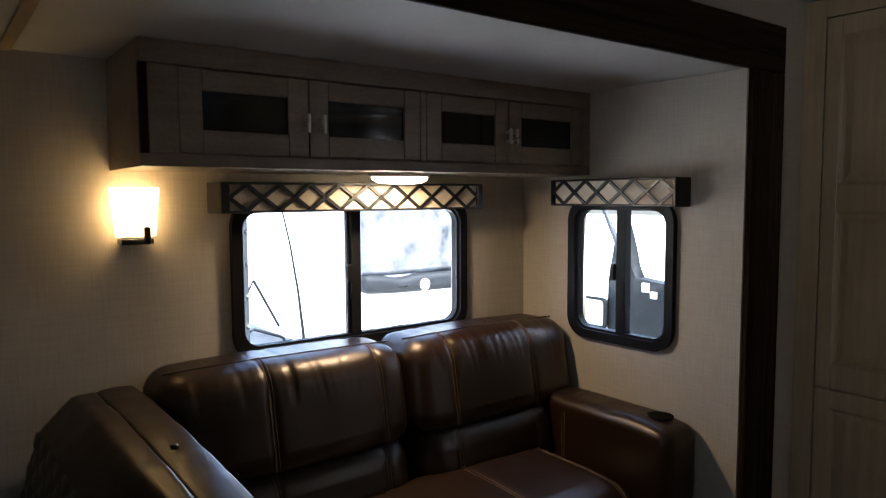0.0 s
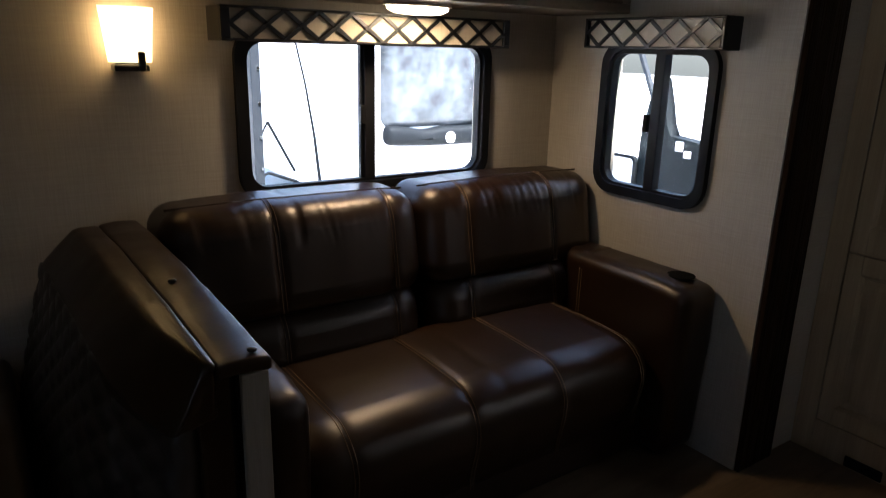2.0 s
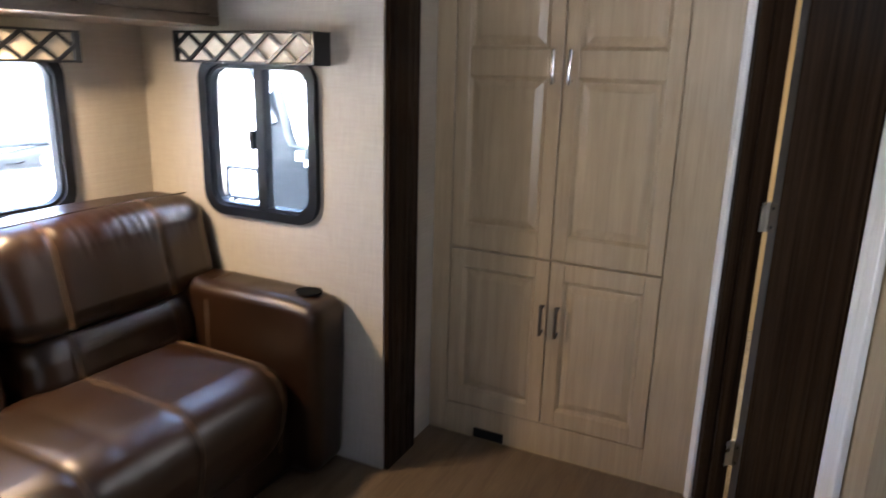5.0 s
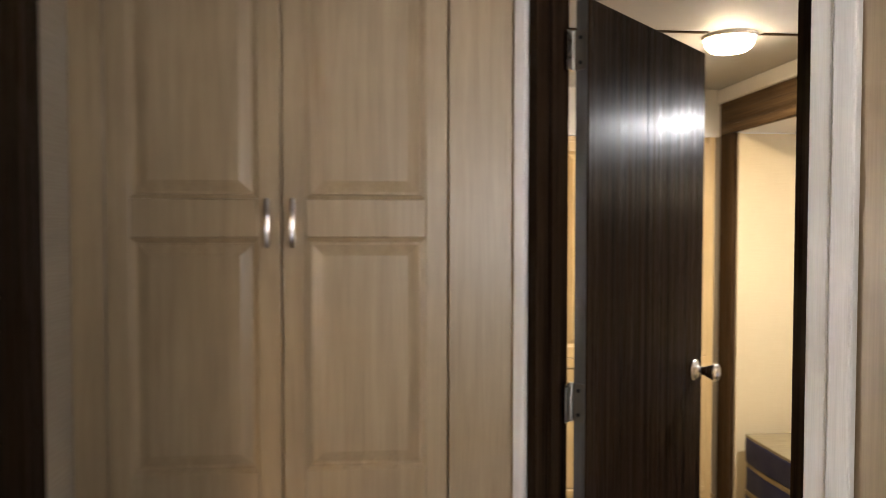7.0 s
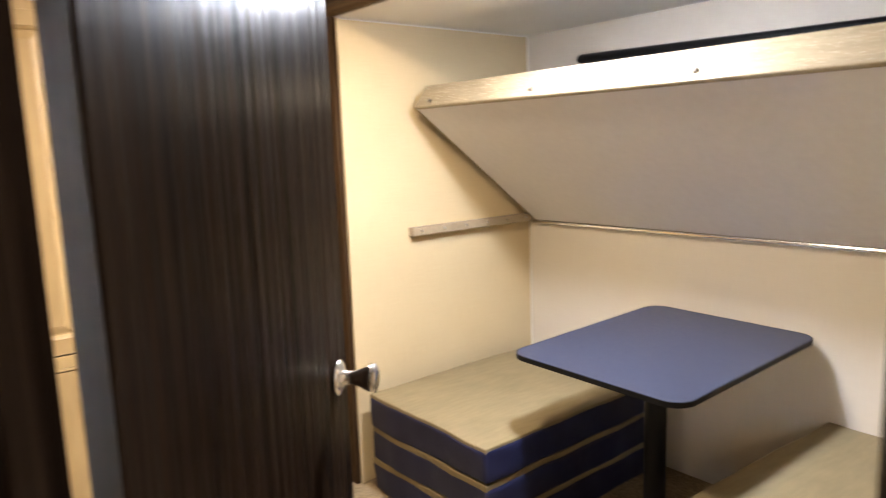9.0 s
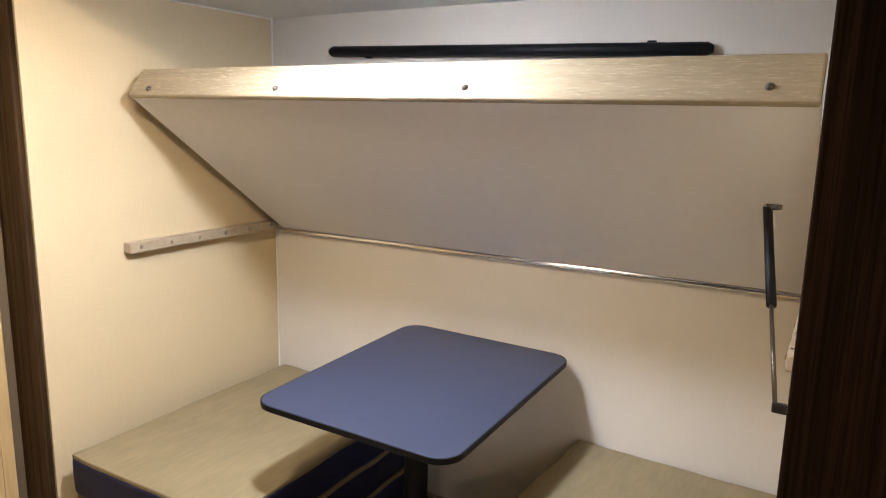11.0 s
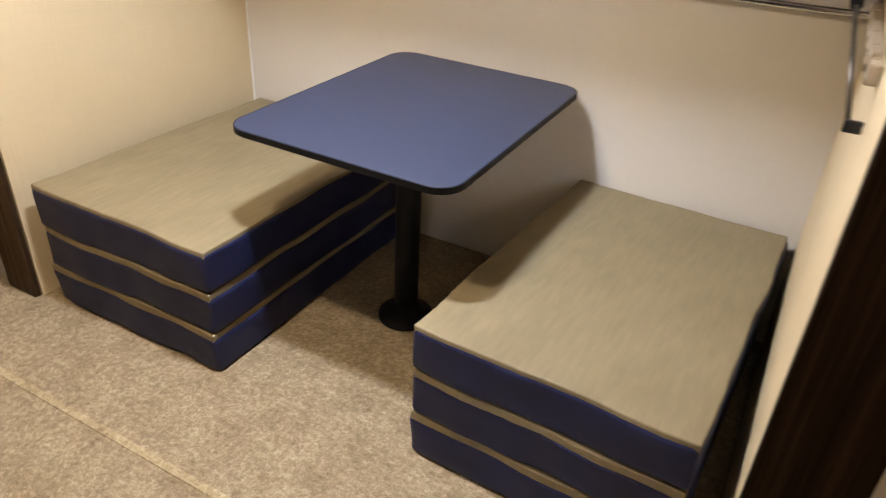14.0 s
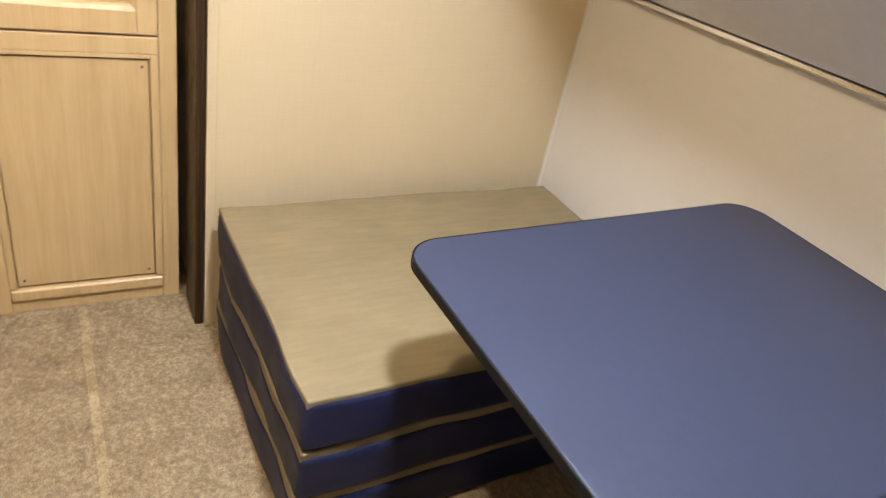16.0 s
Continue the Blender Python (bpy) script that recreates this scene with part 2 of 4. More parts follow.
# cloud reflections put into the colour as broad random blotches
CLOUDY = mat("painted_sky_reflection_glass", plain((0.16, 0.175, 0.19), 0.12, vary=0.9, scale=2.6, bump_s=0))
TYRE = mat("tyre_rubber", plain((0.03, 0.03, 0.03), 0.8))

# ---- mesh helpers ----


def finish(name, bm, material, parent=None, smooth=False):
    bmesh.ops.recalc_face_normals(bm, faces=bm.faces)
    me = bpy.data.meshes.new(name)
    bm.to_mesh(me)
    bm.free()
    if smooth:
        for f in me.polygons:
            f.use_smooth = True
    for m in (material if isinstance(material, (list, tuple)) else [material]):
        me.materials.append(m)
    ob = new(name, me)
    if parent:
        ob.parent = parent
    return ob


def part(name, bm, material, parent, label="", smooth=False):
    ob = finish(name, bm, material, parent, smooth)
    if label:
        ob["label"] = label
    return ob


def thing(name, label, category, m=None, group="", kind=""):
    ob = new(name)
    ob.empty_display_size = 0.1
    if m is not None:
        ob.matrix_basis = m
    return tagged(ob, label, category, group, kind)


def box(x0, x1, y0, y1, z0, z1, bevel=0.0, seg=2, bm=None, m=None):
    bm = bm or bmesh.new()
    x0, x1, y0, y1, z0, z1 = min(x0, x1), max(x0, x1), min(y0, y1), max(y0, y1), min(z0, z1), max(z0, z1)
    g = bmesh.ops.create_cube(bm, size=1.0, matrix=Matrix.Translation(((x0 + x1) / 2, (y0 + y1) / 2, (z0 + z1) / 2))
                              @ Matrix.Diagonal((x1 - x0, y1 - y0, z1 - z0, 1)))
    vs = g["verts"]
    if bevel:
        es = list({e for v in vs for e in v.link_edges})
        r = bmesh.ops.bevel(bm, geom=es, offset=bevel, segments=seg, profile=0.5, affect="EDGES")
        vs = list({v for f in r["faces"] for v in f.verts} | {v for v in vs if v.is_valid})
    if m is not None:
        bmesh.ops.transform(bm, matrix=m, verts=vs)
    return bm


def pad(x0, x1, y0, y1, z0, z1, r, n=10, shape=None):
    """A rounded block of n cells a side, whose points shape() may move."""
    bm = bmesh.new()
    c = Vector(((x0 + x1) / 2, (y0 + y1) / 2, (z0 + z1) / 2))
    h = Vector(((x1 - x0) / 2, (y1 - y0) / 2, (z1 - z0) / 2))
    steps = [max(2, int(n * a / max(h))) + 4 for a in h]
    grid = []
    for k in range(3):
        q = min(r / h[k], 0.95)
        inner = [(-1 + q) + (2 - 2 * q) * i / (steps[k] - 4) for i in range(steps[k] - 3)]
        grid.append([-1, -1 + q * 0.3, -1 + q * 0.65] + inner[0:] + [1 - q * 0.65, 1 - q * 0.3, 1])
    seen = {}

    def vert(a, b, d):
        key = (round(a, 6), round(b, 6), round(d, 6))
        if key not in seen:
            p = Vector((a * h.x, b * h.y, d * h.z))
            core = Vector([max(-(h[k] - r), min(h[k] - r, p[k])) for k in range(3)])
            v = p - core
            if v.length > 1e-9:
                far = max(abs(v.x), abs(v.y), abs(v.z))
                p = core + v.normalized() * far
            p += c
            seen[key] = bm.verts.new(shape(p) if shape else p)
        return seen[key]

    for k in range(3):
        i, j = (k + 1) % 3, (k + 2) % 3
        for s in (-1, 1):
            for a0, a1 in zip(grid[i], grid[i][1:]):
                for b0, b1 in zip(grid[j], grid[j][1:]):
                    quad = []
                    for a, b in ((a0, b0), (a1, b0), (a1, b1), (a0, b1)):
                        q = [0, 0, 0]
                        q[k], q[i], q[j] = s, a, b
                        quad.append(vert(*q))
                    if len(set(quad)) == 4:
                        bm.faces.new(quad)
    return bm


def rod(points, r, seg=12, bm=None):
    """A round bar through the points."""
    bm = bm or bmesh.new()
    pts = [Vector(p) for p in points]
    rings = []
    for i, p in enumerate(pts):
        d = (pts[min(i + 1, len(pts) - 1)] - pts[max(i - 1, 0)]).normalized()
        side = d.cross(Vector((0, 0, 1)) if abs(d.z) < 0.9 else Vector((1, 0, 0))).normalized()
        up = d.cross(side)
        rr = r[i] if isinstance(r, (list, tuple)) else r
        rings.append([bm.verts.new(p + (side * math.cos(a) + up * math.sin(a)) * rr)
                      for a in (2 * math.pi * k / seg for k in range(seg))])
    for a, b in zip(rings, rings[1:]):
        for k in range(seg):
            bm.faces.new((a[k], a[(k + 1) % seg], b[(k + 1) % seg], b[k]))
    bm.faces.new(rings[0])
    bm.faces.new(rings[-1])
    return bm


def prism(outline, h, m=None, bevel=0.0):
    """An outline in the xy plane drawn up from z = 0 to h."""
    bm = bmesh.new()
    f = bm.faces.new([bm.verts.new((x, y, 0)) for x, y in outline])
    g = bmesh.ops.extrude_face_region(bm, geom=[f])
    bmesh.ops.translate(bm, vec=(0, 0, h), verts=[v for v in g["geom"] if isinstance(v, bmesh.types.BMVert)])
    if bevel:
        bmesh.ops.bevel(bm, geom=[e for e in bm.edges if abs(e.verts[0].co.z - e.verts[1].co.z) < 1e-6],
                        offset=bevel, segments=2, profile=0.5, affect="EDGES")
    if m is not None:
        bmesh.ops.transform(bm, matrix=m, verts=bm.verts)
    return bm


def round_rect(w, h, r, seg=6):
    pts = []
    for cx, cy, a0 in ((w / 2 - r, h / 2 - r, 0), (-w / 2 + r, h / 2 - r, 90), (-w / 2 + r, -h / 2 + r, 180), (w / 2 - r, -h / 2 + r, 270)):
        for k in range(seg + 1):
            a = radians(a0 + 90 * k / seg)
            pts.append((cx + r * math.cos(a), cy + r * math.sin(a)))
    return pts


def ring(outer, inner, h, m=None):
    """A frame between two outlines of as many points."""
    bm = bmesh.new()
    n = len(outer)
    lay = [[bm.verts.new((x, y, z)) for x, y in o] for o, z in ((outer, 0), (inner, 0), (inner, h), (outer, h))]
    for a, b in ((0, 1), (1, 2), (2, 3), (3, 0)):
        for k in range(n):
            bm.faces.new((lay[a][k], lay[a][(k + 1) % n], lay[b][(k + 1) % n], lay[b][k]))
    if m is not None:
        bmesh.ops.transform(bm, matrix=m, verts=bm.verts)
    return bm


def structure(name, bm, material, label, category="wall", smooth=False):
    return tagged(finish(name, bm, material, None, smooth), label, category, "", "structure")


# ---- setting: measures of the plan ----
SLIDE_X, SLIDE_Y, OPEN_Y = -0.015, 1.83, 0.80      # sofa slide-out: end wall, window wall, opening
SLIDE_TOP, ROOM_TOP = 1.84, 2.10
PANTRY_X = 0.345
NOOK_L, NOOK_R, NOOK_OPEN, NOOK_Y, NOOK_TOP = 2.0, -0.06, -1.62, -2.65, 1.865
DOOR_WALL = pose(PANTRY_X, -0.199, 0, 0, 0, 207)  # local x runs along the angled wall, y into the bunk room
WEST = -3.9
LEFT_END = -3.3

SPLIT = [(-0.365, NOOK_OPEN - 0.06), (-0.365, -0.600), (0.345, -0.240), (0.345, OPEN_Y + 0.06)]   # where the carpet of the bunk room begins
structure("floor", prism([(WEST - 0.06, OPEN_Y + 0.06), (WEST - 0.06, NOOK_OPEN - 0.06)] + SPLIT, 0.06, pose(0, 0, -0.06)), VINYL, "dark brown wood-look vinyl floor", "floor")
structure("floor_bunk_room", prism([(2.9, OPEN_Y + 0.06), (2.9, NOOK_OPEN - 0.06)][::-1] + SPLIT[::-1], 0.06, pose(0, 0, -0.06)), CARPET, "beige flecked cut-pile carpet floor", "floor")
structure("floor_slide", box(LEFT_END - 0.05, SLIDE_X + 0.06, OPEN_Y + 0.06, SLIDE_Y + 0.05, -0.06, 0.0), VINYL, "dark brown vinyl slide-out floor under the sofa", "floor")
structure("floor_nook", box(NOOK_R - 0.05, NOOK_L + 0.05, NOOK_Y - 0.05, NOOK_OPEN - 0.06, -0.06, 0.0), CARPET, "beige carpeted bunk nook floor", "floor")
structure("ground", box(-60, 60, -60, 60, -0.95, -0.75), GROUND, "pale gravel lot outside the trailer", "ground")
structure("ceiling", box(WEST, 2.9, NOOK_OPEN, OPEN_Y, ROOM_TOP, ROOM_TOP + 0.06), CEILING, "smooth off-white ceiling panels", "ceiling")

# sofa slide-out: window wall with opening, end wall with opening


def wall_with_hole(name, m, w, h, t, hole, material, label):
    """A wall of w by h with a rounded hole (x0, x1, z0, z1), standing in local x and z, thick in y."""
    x0, x1, z0, z1 = hole
    bm = ring([(0, 0), (w, 0), (w, h), (0, h)], [(x0, z0), (x1, z0), (x1, z1), (x0, z1)], t, m @ pose(0, t, 0, 90))
    return structure(name, bm, material, label)


WA = (-1.345, -0.355, 0.885, 1.425)   # window over the sofa: x0, x1, z0, z1
WB = (1.045, 1.545, 0.862, 1.42)      # window in the end wall: y0, y1, z0, z1
wall_with_hole("wall_north", pose(LEFT_END, SLIDE_Y, 0), SLIDE_X - LEFT_END + 0.06, SLIDE_TOP, 0.05,
               (WA[0] + 0.03 - LEFT_END, WA[1] - 0.03 - LEFT_END, WA[2] + 0.03, WA[3] - 0.03), LINEN_WALL,
               "tan linen-patterned wall panel behind the sofa")
wall_with_hole("wall_slide_end", pose(SLIDE_X + 0.06, OPEN_Y, 0, 0, 0, 90), SLIDE_Y - OPEN_Y, SLIDE_TOP, 0.06,
               (WB[0] + 0.03 - OPEN_Y, WB[1] - 0.03 - OPEN_Y, WB[2] + 0.03, WB[3] - 0.03), LINEN_WALL,
               "tan linen-patterned end wall of the slide-out")
structure("wall_slide_far_end", box(LEFT_END - 0.05, LEFT_END, OPEN_Y, SLIDE_Y, 0, SLIDE_TOP), LINEN_WALL, "tan linen-patterned far end wall of slide-out")
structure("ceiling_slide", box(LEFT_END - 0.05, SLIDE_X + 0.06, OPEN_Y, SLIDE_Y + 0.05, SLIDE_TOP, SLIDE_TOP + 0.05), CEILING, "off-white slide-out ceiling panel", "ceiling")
bm = box(1.152, 1.168, NOOK_OPEN + 0.036, -1.25, ROOM_TOP - 0.005, ROOM_TOP - 0.0005)
box(1.152, 1.168, -1.05, OPEN_Y - 0.001, ROOM_TOP - 0.005, ROOM_TOP - 0.0005, bm=bm)
structure("ceiling_batten", bm, LIT_BROWN, "narrow brown batten over the bunk room ceiling seam", "trim")
structure("ceiling_seam", box(-1.965, -1.935, OPEN_Y, SLIDE_Y, SLIDE_TOP - 0.005, SLIDE_TOP), PANTRY_WOOD, "narrow wooden batten across the slide-out ceiling", "trim")

# main side wall round the slide-out's opening, with its dark fascia
bm = box(SLIDE_X + 0.06, 2.9, OPEN_Y, OPEN_Y + 0.06, 0, ROOM_TOP)
box(WEST, LEFT_END - 0.05, OPEN_Y, OPEN_Y + 0.06, 0, ROOM_TOP, bm=bm)
box(LEFT_END - 0.05, SLIDE_X + 0.06, OPEN_Y, OPEN_Y + 0.06, SLIDE_TOP + 0.05, ROOM_TOP, bm=bm)
structure("wall_main_side", bm, LINEN_WALL, "tan linen-patterned main side wall")
structure("trim_slide_head", box(LEFT_END, SLIDE_X + 0.2, OPEN_Y - 0.022, OPEN_Y - 0.002, SLIDE_TOP - 0.005, SLIDE_TOP + 0.15, 0.004), DARK_WOOD_X, "dark espresso wood fascia over the slide-out opening", "trim")
structure("trim_slide_side", box(SLIDE_X + 0.003, SLIDE_X + 0.2, OPEN_Y - 0.022, OPEN_Y - 0.002, 0, SLIDE_TOP - 0.005, 0.004), DARK_WOOD, "dark espresso wood fascia beside the slide-out opening", "trim")

# closing walls of the living side
# unseen wall; its opening is added for the pantry's fill lamp
wall_with_hole("wall_west", pose(WEST, NOOK_OPEN, 0, 0, 0, 90), OPEN_Y - NOOK_OPEN, ROOM_TOP, 0.06, (0.35, 0.85, 1.1, 1.6), LINEN_WALL, "plain tan end wall with an added opening for the fill lamp")
structure("wall_south", box(WEST, -0.395, NOOK_OPEN - 0.06, NOOK_OPEN, 0, ROOM_TOP), LINEN_WALL, "plain tan side wall")

# angled partition with the bunk room's doorway
DW0, DW1, DOOR_TOP = 0.075, 0.672, 1.93
bm = box(0.0, DW0 - 0.028, 0.0, 0.085, 0, ROOM_TOP)
box(DW1 + 0.022, 0.83, 0.0, 0.085, 0, ROOM_TOP, bm=bm)
box(DW0 - 0.028, DW1 + 0.022, 0.0, 0.085, DOOR_TOP + 0.015, ROOM_TOP, bm=bm)
bmesh.ops.transform(bm, matrix=DOOR_WALL, verts=bm.verts)
structure("wall_partition", bm, PANTRY_WOOD, "whitewashed wood-panelled angled partition wall")
bm = box(DW0 - 0.028, DW0, -0.006, 0.088, 0, DOOR_TOP)
box(DW1, DW1 + 0.022, -0.006, 0.088, 0, DOOR_TOP, bm=bm)
box(DW0 - 0.028, DW1 + 0.022, -0.006, 0.088, DOOR_TOP, DOOR_TOP + 0.015, bm=bm)
box(DW0, DW0 + 0.012, 0.03, 0.05, 0, DOOR_TOP, bm=bm)
box(DW1 - 0.012, DW1, 0.03, 0.05, 0, DOOR_TOP, bm=bm)
bmesh.ops.transform(bm, matrix=DOOR_WALL, verts=bm.verts)
structure("door_jamb", bm, DARK_WOOD, "dark espresso wood door jamb with stop", "trim")
bm = box(0.004, DW0 - 0.030, -0.016, -0.002, 0, DOOR_TOP + 0.05, 0.004)
box(DW1 + 0.024, DW1 + 0.057, -0.016, -0.002, 0, DOOR_TOP + 0.05, 0.004, bm=bm)
box(DW1 + 0.058, DW1 + 0.092, -0.020, -0.002, 0, DOOR_TOP + 0.05, 0.004, bm=bm)
box(DW0 - 0.030, DW1 + 0.024, -0.016, -0.002, DOOR_TOP + 0.017, DOOR_TOP + 0.08, 0.004, bm=bm)
bmesh.ops.transform(bm, matrix=DOOR_WALL, verts=bm.verts)
structure("door_casing", bm, PALE_TRIM, "pale wood-grain casing round the doorway", "trim")
structure("wall_partition_return", box(-0.395, -0.335, NOOK_OPEN, -0.576, 0, ROOM_TOP), PANTRY_WOOD, "whitewashed wood-panelled partition wall")

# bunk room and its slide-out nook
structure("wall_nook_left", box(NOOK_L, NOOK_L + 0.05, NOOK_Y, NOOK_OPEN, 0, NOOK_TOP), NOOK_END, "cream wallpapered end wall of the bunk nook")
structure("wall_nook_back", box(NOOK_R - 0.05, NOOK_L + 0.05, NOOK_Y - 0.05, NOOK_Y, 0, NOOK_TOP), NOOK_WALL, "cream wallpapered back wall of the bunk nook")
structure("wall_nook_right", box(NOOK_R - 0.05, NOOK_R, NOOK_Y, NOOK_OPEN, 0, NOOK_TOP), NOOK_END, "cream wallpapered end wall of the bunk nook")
structure("ceiling_nook", box(NOOK_R - 0.05, NOOK_L + 0.05, NOOK_Y - 0.05, NOOK_OPEN, NOOK_TOP, NOOK_TOP + 0.04), NOOK_CEILING, "white nook ceiling panel", "ceiling")
bm = box(NOOK_L + 0.05, 2.9, NOOK_OPEN - 0.06, NOOK_OPEN, 0, ROOM_TOP)
box(-0.32, NOOK_R - 0.05, NOOK_OPEN - 0.06, NOOK_OPEN, 0, ROOM_TOP, bm=bm)
box(NOOK_R - 0.05, NOOK_L + 0.05, NOOK_OPEN - 0.06, NOOK_OPEN, NOOK_TOP + 0.04, ROOM_TOP, bm=bm)
structure("wall_bunk_side", bm, NOOK_WALL, "cream side wall round the bunk nook")
structure("trim_nook_left", box(NOOK_L, NOOK_L + 0.135, NOOK_OPEN + 0.002, NOOK_OPEN + 0.024, 0, NOOK_TOP, 0.004), LIT_BROWN, "dark brown wood-grain fascia beside the bunk nook", "trim")
structure("trim_nook_right", box(NOOK_R - 0.17, NOOK_R, NOOK_OPEN + 0.002, NOOK_OPEN + 0.024, 0, NOOK_TOP, 0.004), DARK_WOOD, "dark espresso wood fascia beside the bunk nook", "trim")
structure("trim_nook_head", box(NOOK_R - 0.17, NOOK_L + 0.135, NOOK_OPEN + 0.002, NOOK_OPEN + 0.026, NOOK_TOP, NOOK_TOP + 0.16, 0.004), LIT_BROWN_X, "dark brown wood-grain header over the bunk nook", "trim")
structure("trim_nook_lip", box(NOOK_R, NOOK_L, NOOK_OPEN + 0.0265, NOOK_OPEN + 0.034, NOOK_TOP + 0.002, NOOK_TOP + 0.042, 0.003), LIT_BROWN_X, "narrow wood-grain lip along the nook header", "trim")
structure("trim_crown", box(NOOK_R - 0.17, 2.2, NOOK_OPEN + 0.002, NOOK_OPEN + 0.035, NOOK_TOP + 0.16, ROOM_TOP - 0.002, 0.01), WHITE_CROWN, "white crown moulding under the ceiling", "trim")
bm = box(NOOK_L - 0.006, NOOK_L - 0.001, NOOK_Y + 0.001, NOOK_Y + 0.006, 0, NOOK_TOP - 0.001)
box(NOOK_L - 0.006, NOOK_L - 0.001, NOOK_Y + 0.006, NOOK_OPEN, NOOK_TOP - 0.006, NOOK_TOP - 0.001, bm=bm)
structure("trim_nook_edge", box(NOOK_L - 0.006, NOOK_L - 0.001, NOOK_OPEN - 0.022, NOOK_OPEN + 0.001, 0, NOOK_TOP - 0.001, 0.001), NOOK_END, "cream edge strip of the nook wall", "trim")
structure("trim_nook_bead", bm, WHITE_CROWN, "thin white corner bead in the bunk nook", "trim")
structure("wall_east", box(2.75, 2.81, NOOK_OPEN, OPEN_Y, 0, ROOM_TOP), NOOK_WALL, "cream end wall of the bunk room")

# ---- windows ----


def slider_window(name, m, w, h, split, label):
    """A sliding window in a black frame; local x to the right, y up, z into the room. split: the meeting stile's x."""
    win = thing(name, label, "window", m, "", "structure")
    part("window_frame", ring(round_rect(w, h, 0.085), round_rect(w - 0.068, h - 0.068, 0.062), 0.022), BLACK, win)
    part("inner_frame", ring(round_rect(w - 0.066, h - 0.066, 0.063), round_rect(w - 0.086, h - 0.086, 0.055), 0.034, pose(0, 0, -0.028)), BLACK, win)
    part("meeting_stile", box(split - 0.021, split + 0.021, -h / 2 + 0.034, h / 2 - 0.034, -0.034, 0.006, 0.004), BLACK, win)
    part("sash_rail", box(split - 0.031, split - 0.022, -h / 2 + 0.036, h / 2 - 0.036, -0.03, -0.006, 0.003), BLACK, win)
    latch = part("latch", box(split - 0.042, split - 0.022, -0.035, 0.03, -0.005, 0.018, 0.004), BLACK, win, "black sliding latch")
    for a, b in ((-w / 2 + 0.036, split), (split, w / 2 - 0.036)):
        g = part("pane", box(a, b, -h / 2 + 0.036, h / 2 - 0.036, -0.026, -0.022), GLASS, win)
        g.visible_shadow = False
    return win


slider_window("window_1", pose((WA[0] + WA[1]) / 2, SLIDE_Y, (WA[2] + WA[3]) / 2, 90), WA[1] - WA[0], WA[3] - WA[2], -0.022,
              "black-framed sliding window with rounded corners over the sofa")
slider_window("window_2", pose(SLIDE_X, (WB[0] + WB[1]) / 2, (WB[2] + WB[3]) / 2, 90, 0, -90), WB[1] - WB[0], WB[3] - WB[2], 0.006,
              "small black-framed sliding window with rounded corners")


def valance(m, w, h, d, cells, label, post=0.012):
    """A box valance with a lattice front; local x to the right, z up, y away from the room, front at y = 0."""
    v = thing("valance", label, "valance", m, "window valances")
    part("fabric", box(0.02, w - 0.02, 0.006, 0.012, 0.008, h - 0.008), FABRIC, v, "cream woven fabric panel")
    bm = bmesh.new()
    for a, b, c, e in ((0.0, w, h - 0.008, h), (0.0, w, 0, 0.008), (0.0, post, 0.008, h - 0.008), (w - post, w, 0.008, h - 0.008)):
        box(a, b, -0.004, 0.010, c, e, 0.002, 1, bm)
    part("front_frame", bm, BLACK_METAL, v)
    part("top_board", box(0, w, 0.010, d, h - 0.014, h - 0.001), BLACK_METAL, v)
    for a in (0.0, w - 0.014):
        part("end_cap", box(a, a + 0.014, 0.010, d, 0, h - 0.014), BLACK_METAL, v)
    cw = (w - 2 * post) / cells
    ih = (h - 0.014) / 2
    length, ang = math.hypot(cw / 2, ih) + 0.006, math.degrees(math.atan2(ih, cw / 2))
    for k in range(cells):
        cx = post + cw * (k + 0.5)
        for sx, sz in ((-1, 1), (1, 1), (-1, -1), (1, -1)):
            part("lattice_strip", box(-length / 2, length / 2, -0.003 + 0.001 * sx * sz, 0.0035 + 0.001 * sx * sz, -0.0058, 0.0058,
                                      m=pose(cx + sx * cw / 4, 0, h / 2 + sz * ih / 2, 0, ang * sx * sz)), BLACK_METAL, v)
    return v


valance(pose(-1.415, 1.70, 1.384), 1.050, 0.098, 0.128, 9, "lattice-front box valance in cream fabric over the sofa window", 0.027)
valance(pose(-0.10, 1.580, 1.394, 0, 0, -90), 0.586, 0.103, 0.083, 5, "lattice-front box valance in cream fabric over the small window")

# ---- lamps of the living side ----
sc = thing("wall_sconce", "wall sconce with a glowing tapered frosted glass shade", "wall lamp", pose(-1.645, SLIDE_Y, 1.30))
bm = bmesh.new()
n = 14
lo = [(-0.056 + 0.112 * k / n, -0.055 - 0.03 * math.sin(math.pi * k / n)) for k in range(n + 1)]
hi = [(-0.07 + 0.14 * k / n, -0.055 - 0.035 * math.sin(math.pi * k / n)) for k in range(n + 1)]
rows = []
for pts, z in ((lo, 0.02), (hi, 0.165)):
    rows.append([bm.verts.new((x, y, z)) for x, y in pts] + [bm.verts.new((x, y + 0.006, z)) for x, y in reversed(pts)])
for k in range(len(rows[0])):
    j = (k + 1) % len(rows[0])
    bm.faces.new((rows[0][k], rows[0][j], rows[1][j], rows[1][k]))
bm.faces.new(rows[0])
bm.faces.new(rows[1])
part("glass_shade", bm, SHADE_GLOW, sc, "glowing frosted glass shade", True)
part("back_plate", box(-0.03, 0.03, -0.012, -0.001, 0.0, 0.10, 0.004), BLACK_METAL, sc)
part("arm", box(-0.045, 0.045, -0.075, -0.012, -0.004, 0.014, 0.004), BLACK_METAL, sc)
